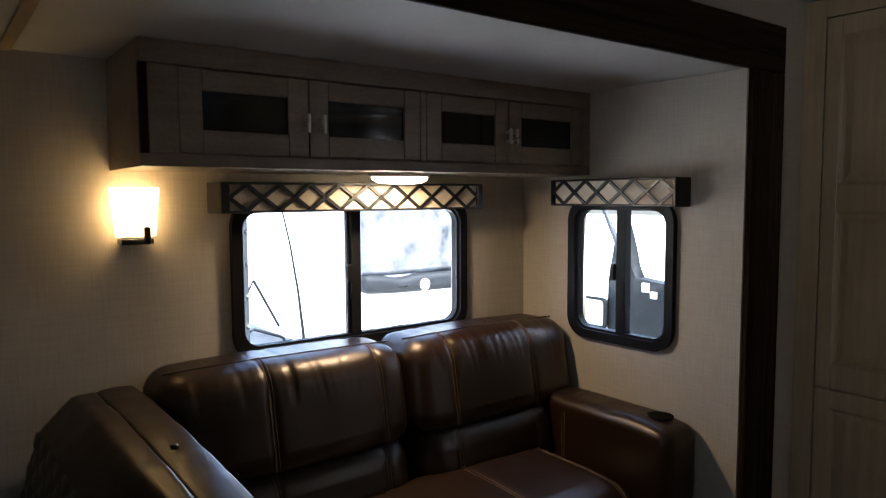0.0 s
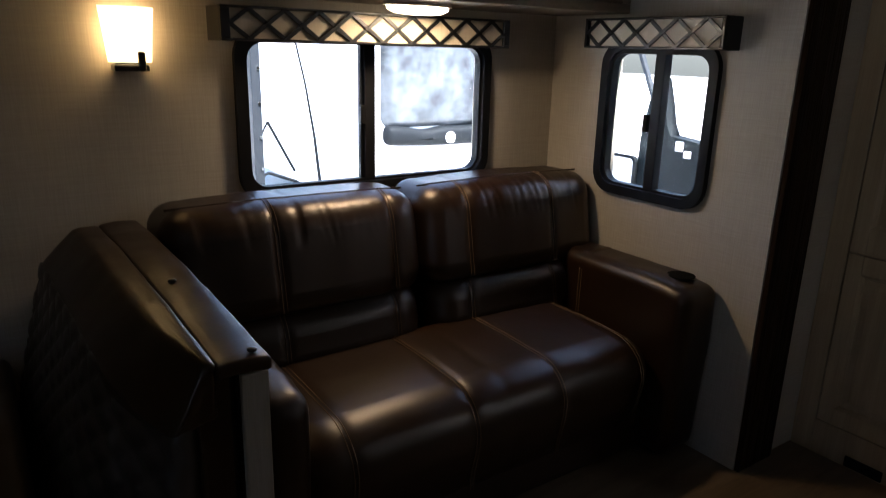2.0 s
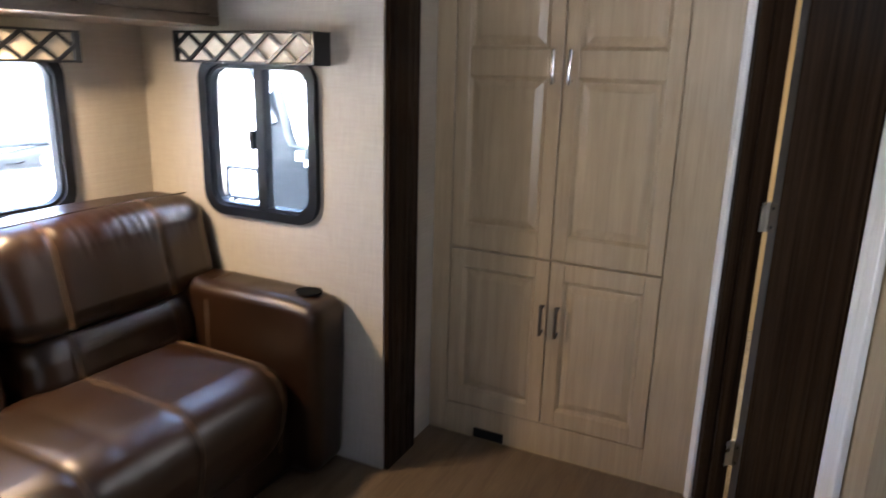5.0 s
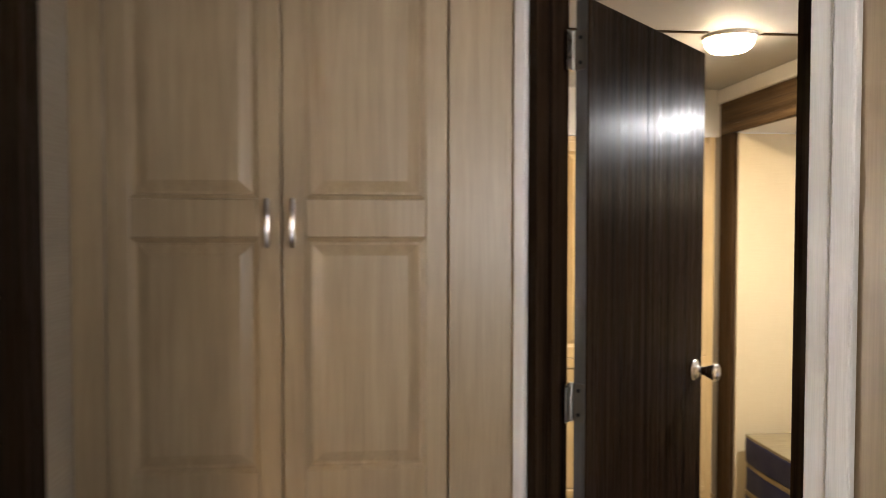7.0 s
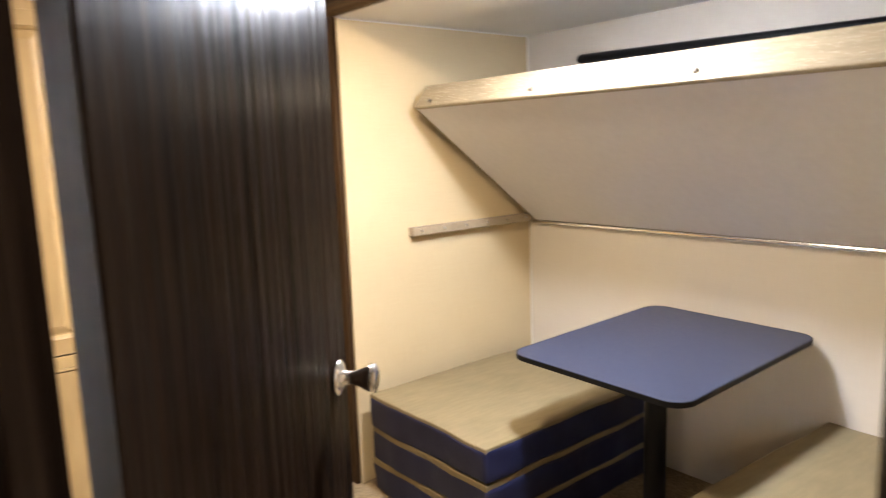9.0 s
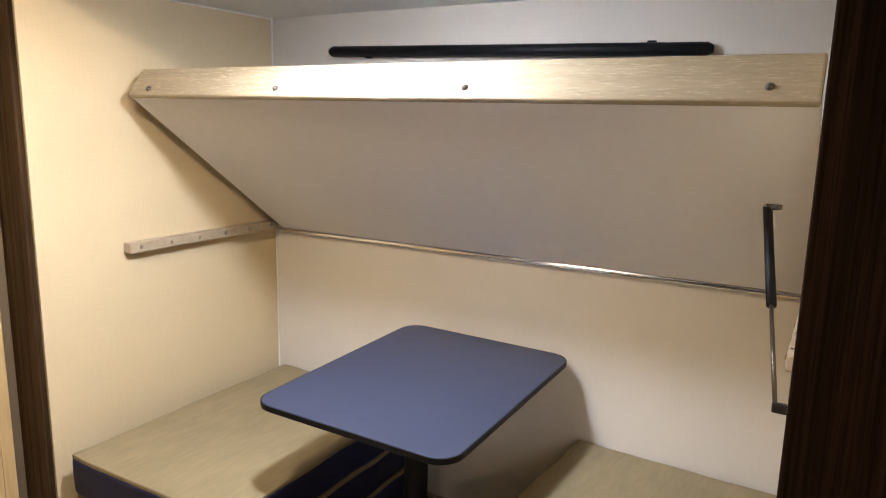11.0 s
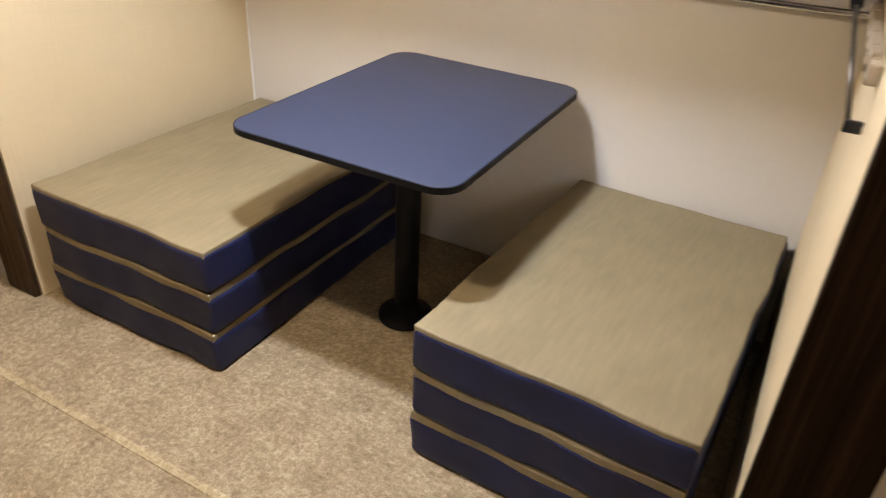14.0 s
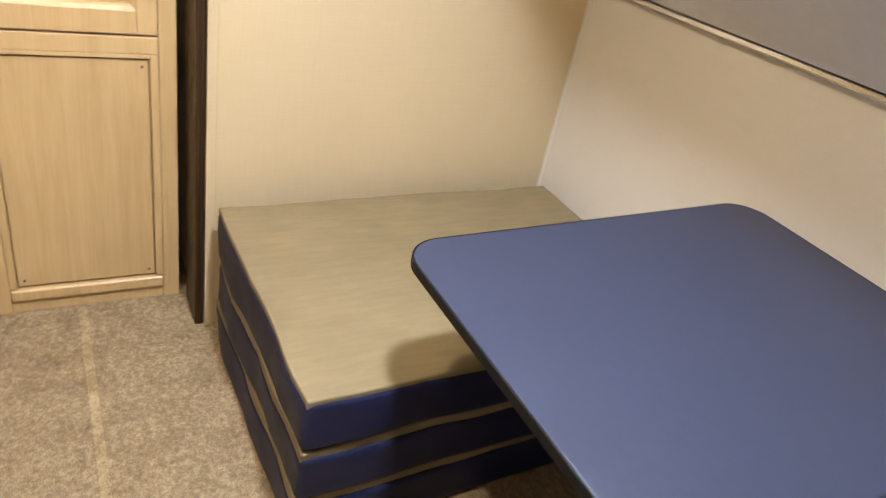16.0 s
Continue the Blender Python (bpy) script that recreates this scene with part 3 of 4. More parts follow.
part("clip", box(0.012, 0.032, -0.1, -0.088, -0.004, 0.05, 0.006), BLACK_METAL, sc)
lamp("sconce_bulb", "POINT", pose(-1.645, SLIDE_Y - 0.04, 1.40), 0.14, (1.0, 0.62, 0.26), 0.03)


def puck_light(name, m, rx, ry, h, lens, label, cat="ceiling light"):
    """A low oval lamp that hangs below z = 0."""
    t = thing(name, label, cat, m)
    def disc(a, b, z0, z1, k=0.75):
        bm = bmesh.new()
        rr = [[bm.verts.new((x * s * math.cos(q), y * s * math.sin(q), z)) for q in (2 * math.pi * i / 32 for i in range(32))]
              for s, z, x, y in ((1, z0, a, b), (0.97, z0 + (z1 - z0) * 0.5, a, b), (k, z1, a, b), (0.4, z1 + (z1 - z0) * 0.18, a, b))]
        for p, q in zip(rr, rr[1:]):
            for i in range(32):
                bm.faces.new((p[i], p[(i + 1) % 32], q[(i + 1) % 32], q[i]))
        bm.faces.new(rr[0])
        bm.faces.new(rr[-1])
        return bm
    part("base", disc(rx, ry, -0.001, -0.014, 0.98), WHITE_CROWN, t, "white base rim")
    part("lens", disc(rx * 0.9, ry * 0.9, -0.0145, -h), lens, t, "glowing lens", True)
    return t


CAB = (-1.70, SLIDE_X - 0.002, 1.45, SLIDE_Y - 0.002, 1.515, SLIDE_TOP - 0.003)
puck_light("cabinet_light", pose(-0.835, 1.58, CAB[4]), 0.125, 0.05, 0.035, LENS_GLOW, "lit oval puck light under the overhead cabinet", "cabinet light")
lamp("cabinet_lamp", "AREA", pose(-0.835, 1.58, CAB[4] - 0.045), 0.92, (1.0, 0.70, 0.40), 0.2, 0.08)

# ---- cabinets ----


def bar_pull(parent, x, z, length, material=NICKEL, y=-0.003):
    h = bmesh.new()
    box(x - 0.006, x + 0.006, y - 0.030, y - 0.020, z - length / 2, z + length / 2, 0.004, 2, h)
    for s in (-1, 1):
        box(x - 0.005, x + 0.005, y - 0.021, y + 0.002, z + s * (length / 2 - 0.012) - 0.005, z + s * (length / 2 - 0.012) + 0.005, 0.001, 1, h)
    return part("handle", h, material, parent, "brushed nickel bar handle", True)


def raised_door(parent, x0, x1, z0, z1, panels, material, t=0.02, glass=False, stile=0.05):
    """A frame door in local x and z, front at y = 0, with raised panels (z0, z1) or dark glass."""
    door = part("door", box(x0 + 0.002, x1 - 0.002, 0.0128, t, z0 + 0.002, z1 - 0.002), material, parent)
    for a, b in ((x0, x0 + stile), (x1 - stile, x1)):
        part("stile", box(a, b, 0, 0.0126, z0, z1, 0.003, 2), material, door)
    edges = [z0] + [q for pz in panels for q in pz] + [z1]
    for a, b in zip(edges[::2], edges[1::2]):
        part("rail", box(x0 + stile, x1 - stile, 0.0006, 0.0126, a, b, 0.003, 2), material, door)
    for a, b in panels:
        px0, px1 = x0 + stile, x1 - stile
        if glass:
            part("glass_panel", box(px0 - 0.004, px1 + 0.004, 0.008, 0.012, a - 0.004, b + 0.004), DARK_GLASS, door, "smoked dark glass panel")
            continue
        bm = bmesh.new()
        outs = [(0.0, 0.0008), (0.007, 0.0055), (0.011, 0.0110), (0.016, 0.0112), (0.034, 0.0040), (0.041, 0.0018)]
        rr = [[bm.verts.new(p) for p in ((px0 + o, y, a + o), (px1 - o, y, a + o), (px1 - o, y, b - o), (px0 + o, y, b - o))] for o, y in outs]
        for p, q in zip(rr, rr[1:]):
            for i in range(4):
                bm.faces.new((p[i], p[(i + 1) % 4], q[(i + 1) % 4], q[i]))
        bm.faces.new(rr[-1])
        back = [bm.verts.new(p) for p in ((px0, 0.0124, a), (px1, 0.0124, a), (px1, 0.0124, b), (px0, 0.0124, b))]
        bm.faces.new(back)
        for i in range(4):
            bm.faces.new((rr[0][i], rr[0][(i + 1) % 4], back[(i + 1) % 4], back[i]))
        part("raised_panel", bm, material, door)
    return door


oc = thing("overhead_cabinet", "wood overhead cabinet with four smoked-glass doors above the sofa", "cabinet", pose(CAB[0], CAB[2], CAB[4]))
cw, ch = CAB[1] - CAB[0], CAB[5] - CAB[4]
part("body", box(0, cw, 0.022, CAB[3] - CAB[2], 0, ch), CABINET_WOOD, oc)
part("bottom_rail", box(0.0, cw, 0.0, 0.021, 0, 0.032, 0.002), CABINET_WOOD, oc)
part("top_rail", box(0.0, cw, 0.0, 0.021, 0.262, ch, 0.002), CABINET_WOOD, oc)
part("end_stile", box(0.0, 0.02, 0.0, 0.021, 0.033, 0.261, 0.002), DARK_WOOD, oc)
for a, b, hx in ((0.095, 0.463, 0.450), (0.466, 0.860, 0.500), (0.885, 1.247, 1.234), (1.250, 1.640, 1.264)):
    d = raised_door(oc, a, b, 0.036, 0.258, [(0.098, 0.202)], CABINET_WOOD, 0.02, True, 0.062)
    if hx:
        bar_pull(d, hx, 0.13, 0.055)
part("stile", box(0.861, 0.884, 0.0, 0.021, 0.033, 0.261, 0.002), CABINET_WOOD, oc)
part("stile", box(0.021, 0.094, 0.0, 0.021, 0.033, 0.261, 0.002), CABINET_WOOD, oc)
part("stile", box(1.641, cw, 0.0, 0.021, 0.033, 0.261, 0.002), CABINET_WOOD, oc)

PY = 0.798   # pantry's far side; local x runs towards the doorway
pn = thing("pantry_cabinet", "tall whitewashed wood pantry with four raised-panel doors", "cabinet", pose(PANTRY_X, PY, 0, 0, 0, -90))
part("body", box(0, 0.994, 0.022, 0.56, 0, ROOM_TOP - 0.003), PANTRY_WOOD, pn)
part("side_stile", box(0, 0.072, 0.002, 0.0215, 0.0, ROOM_TOP - 0.003, 0.002), PANTRY_WOOD, pn)
part("side_stile", box(0.838, 0.994, 0.002, 0.0215, 0.0, ROOM_TOP - 0.003, 0.002), PANTRY_WOOD, pn)
toe = part("toe_board", box(0.0725, 0.8375, 0.004, 0.0215, 0.0, 0.128, 0.002), PANTRY_WOOD, pn)
mid = PY - 0.339
for a, b, hx in ((0.077, mid - 0.002, mid - 0.028), (mid + 0.002, 0.834, mid + 0.028)):
    d = raised_door(pn, a, b, 0.132, 0.754, [(0.195, 0.69)], PANTRY_WOOD)
    bar_pull(d, hx + 0.012, 0.543, 0.118, BRONZE)
    d = raised_door(pn, a, b, 0.762, 2.03, [(0.845, 1.377), (1.465, 1.965)], PANTRY_WOOD)
    bar_pull(d, hx, 1.410, 0.112, CHROME)
part("top_rail", box(0.0725, 0.8375, 0.002, 0.0215, 2.034, ROOM_TOP - 0.003, 0.002), PANTRY_WOOD, pn)
vent = part("vent", box(0.193, 0.318, -0.001, 0.006, 0.002, 0.042, 0.003), BLACK, toe, "black louvred floor vent")
for k in range(5):
    part("louvre", box(0.199, 0.312, -0.003, 0.004, 0.007 + 0.007 * k, 0.010 + 0.007 * k), BLACK, toe)

# ---- sofa ----
sofa = thing("sofa", "dark brown leather sofa with tan stitching and a cup holder", "sofa", pose(0, 0, 0))
part("base", box(-1.60, -0.03, 1.06, 1.78, 0.02, 0.22, 0.02), LEATHER, sofa)


def dips(x, seams, depth, width):
    return depth * sum(math.exp(-((x - s) / width) ** 2) for s in seams)


def rumple(p, amp, scale):
    return noise.noise(p * scale) * amp + noise.noise(p * scale * 2.7) * amp * 0.4


def stitch(parent, line):
    for pts in line:
        part("stitching", rod(pts, 0.0013, 5), STITCH, parent)


SEAT_Z = 0.465


def seat_shape(seams, x0, x1):
    def shape(p):
        t = (p.x - x0) / (x1 - x0)
        up = max(0.0, (p.z - 0.2) / 0.27)
        q = p.copy()
        q.z += up * (0.008 * math.sin(math.pi * min(max(t, 0), 1)) - dips(p.x, seams, 0.005, 0.016) - dips(p.x, (-0.85,), 0.002, 0.02) + rumple(p, 0.0022, 5))
        q.z -= up * 0.05 * max(0.0, (1.30 - p.y)) ** 1.2
        q.y += (1 - up) * 0.05 + 0.0025 * rumple(p, 1, 6) + (dips(p.x, seams, 0.004, 0.016) + dips(p.x, (-0.85,), 0.002, 0.02)) * min(1.0, max(0.0, (1.25 - p.y) / 0.2))
        return q
    return shape


def profile(y0, y1, z0, z1, r):
    pts = [(y1 - (y1 - y0 - r) * k / 12, z1) for k in range(13)]
    pts += [(y0 + r - r * math.sin(a), z1 - r + r * math.cos(a)) for a in (math.pi / 2 * k / 8 for k in range(1, 9))]
    pts += [(y0, z1 - r - (z1 - r - z0) * k / 5) for k in range(1, 6)]
    return pts


SEAMS = (-1.365, -0.985, -0.655, -0.305)
f = seat_shape(SEAMS, -1.53, -0.185)
seat = part("seat_cushion", pad(-1.53, -0.185, 0.965, 1.60, 0.09, SEAT_Z, 0.155, 90, f), LEATHER, sofa, "", True)
for s in SEAMS:
    for dx in (-0.006, 0.006):
        pts = [f(Vector((s + dx, y, z))) + Vector((0, -0.0012, 0.0015)) for y, z in profile(0.963, 1.50, 0.16, SEAT_Z + 0.0015, 0.155)]
        stitch(seat, [pts])


def back_shape(seams, x0, x1):
    def shape(p):
        q = p.copy()
        t = min(max((p.x - x0) / (x1 - x0), 0), 1)
        front = max(0.0, min(1.0, (1.66 - p.y) / 0.16))
        q.y += 0.20 * (p.z - 0.6) - front * (0.024 * math.sin(math.pi * t) - dips(p.x, seams, 0.008, 0.014))
        q.y += front * rumple(Vector((p.x * 1.3, p.y, p.z * 0.5)), 0.006, 3)
        pleat = max(0.0, noise.noise(Vector((p.x * 26, 1.7, p.z * 3)))) ** 1.5 + 0.6 * max(0.0, noise.noise(Vector((p.x * 47 + p.z * 9, 8.1, p.z * 4)))) ** 1.5
        q.y += front * min(1.0, max(0.0, (p.z - 0.79) / 0.10)) * 0.015 * pleat
        top = min(1.0, max(0.0, (p.z - 0.72) / 0.15))
        q.z += top * (0.010 * math.sin(math.pi * t) + rumple(p, 0.003, 3) - 0.006 * pleat * (1 - front))
        return q
    return shape


for x0, x1, seams in ((-1.655, -0.833, (-1.345, -0.955)), (-0.829, -0.022, (-0.655, -0.275))):
    f = back_shape(seams, x0, x1)
    cushion = part("back_cushion", pad(x0, x1, 1.485, 1.755, 0.595, 0.925, 0.078, 110, f), LEATHER, sofa, "", True)
    lumbar = part("lumbar_roll", pad(x0 + 0.02, x1 - 0.01, 1.50, 1.72, 0.40, 0.625, 0.085, 60, f), LEATHER, sofa, "", True)
    for s in seams:
        for dx in (-0.006, 0.006):
            line = [(y, z) for y, z in profile(1.4835, 1.575, 0.62, 0.9265, 0.082)]
            stitch(cushion, [[f(Vector((s + dx, y, z))) + Vector((0, -0.001, 0.001)) for y, z in line]])
            line = [(y, z) for y, z in profile(1.4985, 1.56, 0.46, 0.6265, 0.085)]
            stitch(lumbar, [[f(Vector((s + dx, y, z))) + Vector((0, -0.001, 0.001)) for y, z in line]])
    # welt along the top of the cushion
    pts = [f(Vector((x0 + 0.03 + (x1 - x0 - 0.06) * k / 40, 1.568, 0.925))) for k in range(41)]
    part("welt", rod(pts, 0.0035, 6), LEATHER, cushion)
part("back_frame", box(-1.62, -0.03, 1.70, 1.80, 0.2, 0.80, 0.03), LEATHER, sofa)


def arm_shape(p):
    q = p.copy()
    q.z += rumple(p, 0.004, 8) - 0.02 * max(0.0, (1.06 - p.y)) / 0.12 * min(1.0, max(0.0, (p.z - 0.3) / 0.3))
    q.y += 0.05 * max(0.0, 0.45 - p.z) * min(1.0, max(0.0, (1.5 - p.y) / 0.4))
    return q


for x0, x1 in ((-0.210, -0.018), (-1.615, -1.495)):
    arm = part("arm", pad(x0, x1, 0.935, 1.62, 0.02, 0.655, 0.045, 26, arm_shape), LEATHER, sofa, "", True)
    for dy in (-0.006, 0.006):
        loop = [Vector((x0 - 0.001, 1.40 + dy, 0.30)), Vector((x0 - 0.001, 1.40 + dy, 0.595)), Vector((x0 + 0.016, 1.40 + dy, 0.633)),
                Vector((x0 + 0.05, 1.40 + dy, 0.6575)), Vector((x1 - 0.04, 1.40 + dy, 0.6575))]
        stitch(arm, [[arm_shape(p) for p in loop]])
    if x0 < -1:
        continue
    cx = (x0 + x1) / 2 + 0.02
    top = arm_shape(Vector((cx, 1.046, 0.655))).z
    def circle(r):
        return [(r * math.cos(a), r * math.sin(a)) for a in (2 * math.pi * k / 28 for k in range(28))]
    cup = part("cup_holder", ring(circle(0.047), circle(0.041), 0.004, pose(cx, 1.046, top)), MATTE_BLACK, arm, "black plastic cup holder", True)
    # flat disc in place of the hollow, whose shade is put into its black
    part("cup_well_shade", prism(circle(0.0415), 0.002, pose(cx, 1.046, top + 0.002)), MATTE_BLACK, cup)

# ---- dinette seat back beside the sofa ----
bb = thing("dinette_seat_back", "dark leather dinette seat back with quilted side and snapped flap", "seat back", pose(-1.622, 0.825, 0, 0, 0, 2.9) @ pose(1.612, -0.858, 0))


def top_dip(p, amount=0.07):
    return amount * max(0.0, 1 - (p.y - 0.86) / 0.92) ** 1.6


def flap_shape(p):
    q = p.copy()
    q.z -= top_dip(p) + 0.004 * ((p.x + 1.67) / 0.05) ** 2 * (p.z > 0.84)
    q.z += rumple(p, 0.003, 10)
    return q


def bench_shape(p):
    q = p.copy()
    up = max(0.0, (p.z - 0.4) / 0.5)
    q.z -= up * top_dip(p, 0.07) - rumple(p, 0.006, 6) * up
    q.y += rumple(p, 0.010, 7)
    return q


part("back_panel", box(-1.674, -1.622, 0.885, 1.80, 0.0, 0.784), DARK_WOOD, bb)
part("edge_strip", box(-1.675, -1.621, 0.866, 0.884, 0.0, 0.784, 0.004), EDGE_STRIP, bb, "beige wood-grain edge strip")
flap = part("flap", pad(-1.722, -1.614, 0.860, 1.79, 0.856, 0.885, 0.010, 48, flap_shape), LEATHER, bb, "", True)
def roll_shape(p):
    """A flat top beside the flap, a crease, then a band that slopes to the quilted side."""
    q = bench_shape(p)
    nose = max(0.0, 1 - (p.y - 0.872) / 0.32)
    ridge = -1.782 + 0.042 * nose ** 2
    fall = max(0.0, ridge - p.x)
    q.z -= max(0.0, (p.z - 0.74) / 0.14) * 0.95 * fall
    q.x += 0.5 * nose ** 2 * fall
    return q


part("cushion", pad(-1.870, -1.7175, 0.872, 1.79, 0.748, 0.884, 0.013, 60, roll_shape), LEATHER, bb, "", True)
for x, y, z in ((-1.645, 0.885, 0.823), (-1.677, 1.260, 0.859)):
    sn = bmesh.new()
    bmesh.ops.create_uvsphere(sn, u_segments=12, v_segments=6, radius=0.010, matrix=pose(x, y, z) @ Matrix.Diagonal((1, 1, 0.5, 1)))
    part("snap", sn, BLACK_METAL, flap, "dark metal snap", True)
bm = bmesh.new()
ny, nz = 92, 66
grid = []
for i in range(ny + 1):
    col = []
    for j in range(nz + 1):
        y, z = 0.905 + 0.885 * i / ny, 0.02 + 0.775 * j / nz
        u, v = (y * 0.9 + z) / 0.078, (y * 0.9 - z) / 0.078
        d = min(abs(u - round(u)), abs(v - round(v)))
        bulge = 0.012 * min(1.0, d * 5) ** 0.6
        col.append(bm.verts.new((-1.862 - (0.11 - 0.06 * max(0.0, 1 - (y - 0.905) / 0.30)) * min(1.0, 1.6 * (1 - j / nz)) + 0.092 * max(0.0, 1 - (y - 0.905) / 0.30) ** 2 - bulge - 0.012 * math.sin(math.pi * min(1, j / nz)), y, z - 0.06 * max(0.0, 1 - (y - 0.9) / 0.9) ** 1.6 * j / nz)))
    grid.append(col)
for i in range(ny):
    for j in range(nz):
        bm.faces.new((grid[i][j], grid[i + 1][j], grid[i + 1][j + 1], grid[i][j + 1]))
edge = [grid[i][0] for i in range(ny + 1)] + [grid[ny][j] for j in range(1, nz + 1)] + [grid[i][nz] for i in range(ny - 1, -1, -1)] + [grid[0][j] for j in range(nz - 1, 0, -1)]
back = [bm.verts.new((-1.752, v.co.y, v.co.z)) for v in edge]
for k in range(len(edge)):
    bm.faces.new((edge[k], edge[(k + 1) % len(edge)], back[(k + 1) % len(edge)], back[k]))
bm.faces.new(back)
part("quilted_side", bm, QUILT, bb, "diamond-quilted dark leather side", True)
part("core", box(-1.752, -1.68, 0.892, 1.79, 0.0, 0.79, 0.01), LEATHER, bb)

db = thing("dinette_bench", "dark leather dinette bench seat in the shade of its back", "bench", pose(0, 0, 0))
part("seat_cushion", pad(-2.52, -2.03, 0.95, 1.81, 0.40, 0.525, 0.035, 30, lambda p: p + Vector((0, 0, rumple(p, 0.006, 5)))), LEATHER, db, "", True)
part("base", box(-2.50, -2.035, 0.98, 1.80, 0.0, 0.399, 0.006), DARK_WOOD, db)

# ---- bunk room door ----
hinge_at = DOOR_WALL @ Vector((0.088, 0.096, 0))
dr = thing("bunk_room_door", "open dark espresso wood door with chrome knob", "door", pose(hinge_at.x, hinge_at.y, 0, 0, 0, -47.2))
DWID = 0.67
part("door_leaf", box(0.0, DWID, -0.034, 0.0, 0.015, 1.915, 0.003), DARK_WOOD, dr)
for s, yy in ((-1, -0.0345), (1, 0.0005)):
    h = bmesh.new()
    ys = [yy + s * q for q in (0.0, 0.006, 0.010, 0.012, 0.030, 0.044, 0.058, 0.068, 0.072)]
    rod([(DWID - 0.06, y, 0.985) for y in ys], [0.032, 0.031, 0.022, 0.013, 0.012, 0.018, 0.025, 0.026, 0.018], 24, h)
    part("door_knob", h, CHROME, dr, "chrome tulip door knob", True)
part("hinge_edge", box(-0.002, 0.0006, -0.031, -0.003, 0.018, 1.912), DOOR_EDGE, dr, "grey-brown hinge edge strip")
part("latch_plate", box(DWID - 0.0005, DWID + 0.002, -0.028, -0.006, 0.95, 1.02), NICKEL, dr)
for z in (0.22, 1.0, 1.80):
    hb = bmesh.new()
    rod([(-0.006, 0.004, z - 0.045), (-0.006, 0.004, z + 0.045)], 0.006, 12, hb)
    box(-0.03, 0.0, 0.001, 0.004, z - 0.044, z + 0.044, 0, 1, hb)
    hinge = part("hinge", hb, NICKEL, dr, "nickel butt hinge")
    part("hinge_leaf", box(-0.0045, -0.0022, -0.030, 0.0005, z - 0.044, z + 0.044), BRONZE, hinge)
    for dz in (-0.028, 0.028):
        part("screw", rod([(-0.0062, -0.016, z + dz), (-0.0044, -0.016, z + dz)], 0.005, 8), BLACK, hinge)

# ---- bunk nook ----
bk = thing("folding_bunk", "tipped-up bunk platform with grey underside and wooden fascia", "bunk bed", pose(0, -2.615, 1.012, 36.9))
part("platform", box(-0.045, 1.93, 0.0, 0.85, 0.0, 0.018), BUNK_GREY, bk, "smooth grey bunk underside panel")
board = box(-0.045, 1.932, 0.851, 0.872, -0.002, 0.102, 0.006)
for v in board.verts:   # the board hangs lower towards its strut end
    if v.co.z < 0.05:
        v.co.z -= 0.003 + 0.011 * (1.932 - v.co.x) / 1.977
fascia = part("fascia", board, BUNK_WOOD, bk, "pale wooden fascia board")
part("end_board", box(1.932, 1.944, 0.02, 0.86, 0.0, 0.085, 0.003), BUNK_WOOD, bk)
part("mattress_pad", pad(-0.03, 1.90, 0.03, 0.84, 0.019, 0.107, 0.012, 40, lambda p: p + Vector((0, 0, rumple(p, 0.008, 9)))), FOAM, bk, "dark worn foam pad edge", True)
for x in (0.045, 0.70, 1.30, 1.84):
    bl = bmesh.new()
    bmesh.ops.create_uvsphere(bl, u_segments=12, v_segments=6, radius=0.009, matrix=pose(x, 0.872, 0.018))
    part("bolt", bl, BRONZE, fascia, "round bolt head", True)
st = thing("gas_strut", "black gas strut with metal rod holding the bunk", "gas strut", pose(0, 0, 0))
A, B = Vector((0.052, -2.245, 1.288)), Vector((-0.032, -1.832, 0.961))
M1 = A.lerp(B, 0.55)
part("cylinder", rod([A, M1], 0.0105, 14), BLACK, st, "", True)
part("rod", rod([M1, B], 0.0045, 10), BRONZE, st, "", True)
part("end_fitting", box(B.x - 0.022, B.x + 0.006, B.y - 0.006, B.y + 0.006, B.z - 0.012, B.z + 0.008, 0.003), BLACK_METAL, st)
part("bracket", box(A.x - 0.034, A.x + 0.006, A.y - 0.012, A.y + 0.012, A.z - 0.004, A.z + 0.020, 0.003), ALUMINIUM, st, "steel bracket")
for x0, side in ((1.962, -1), (NOOK_R + 0.001, 1)):
    rl = thing("bunk_rail", "wooden support rail screwed to the nook wall", "rail", pose(x0, -1.915, 1.004), "bunk rails")
    deep = 0.037 if side < 0 else 0.022
    rail = part("rail", box(0, deep, -0.705, 0, 0, 0.036, 0.004), RAIL_WOOD, rl)
    for k in range(6):
        y = -0.04 - 0.125 * k
        sx = -0.004 if side < 0 else 0.021
        part("screw", box(sx, sx + 0.005, y - 0.006, y + 0.006, 0.014, 0.026, 0.002), CHROME, rail)
        part("screw", box(0.008, 0.018, y - 0.005, y + 0.005, 0.0355, 0.0385, 0.001), CHROME, rail)
structure("trim_aluminium", box(NOOK_R + 0.004, 1.96, NOOK_Y + 0.001, NOOK_Y + 0.026, 0.994, 1.008, 0.004), ALUMINIUM, "bright aluminium strip along the bunk hinge", "trim")
sr = thing("shade_rail", "long black rail with rounded ends on the nook wall", "rail", pose(0, 0, 0))
part("bar", rod([(0.27, -2.625, 1.692), (0.285, -2.625, 1.692), (1.66, -2.625, 1.722), (1.675, -2.625, 1.722)], [0.012, 0.02, 0.02, 0.012], 14), BLACK, sr, "", True)
for x in (0.45, 1.5):
    part("bracket", box(x - 0.012, x + 0.012, NOOK_Y + 0.001, -2.63, 1.695, 1.722), BLACK, sr)


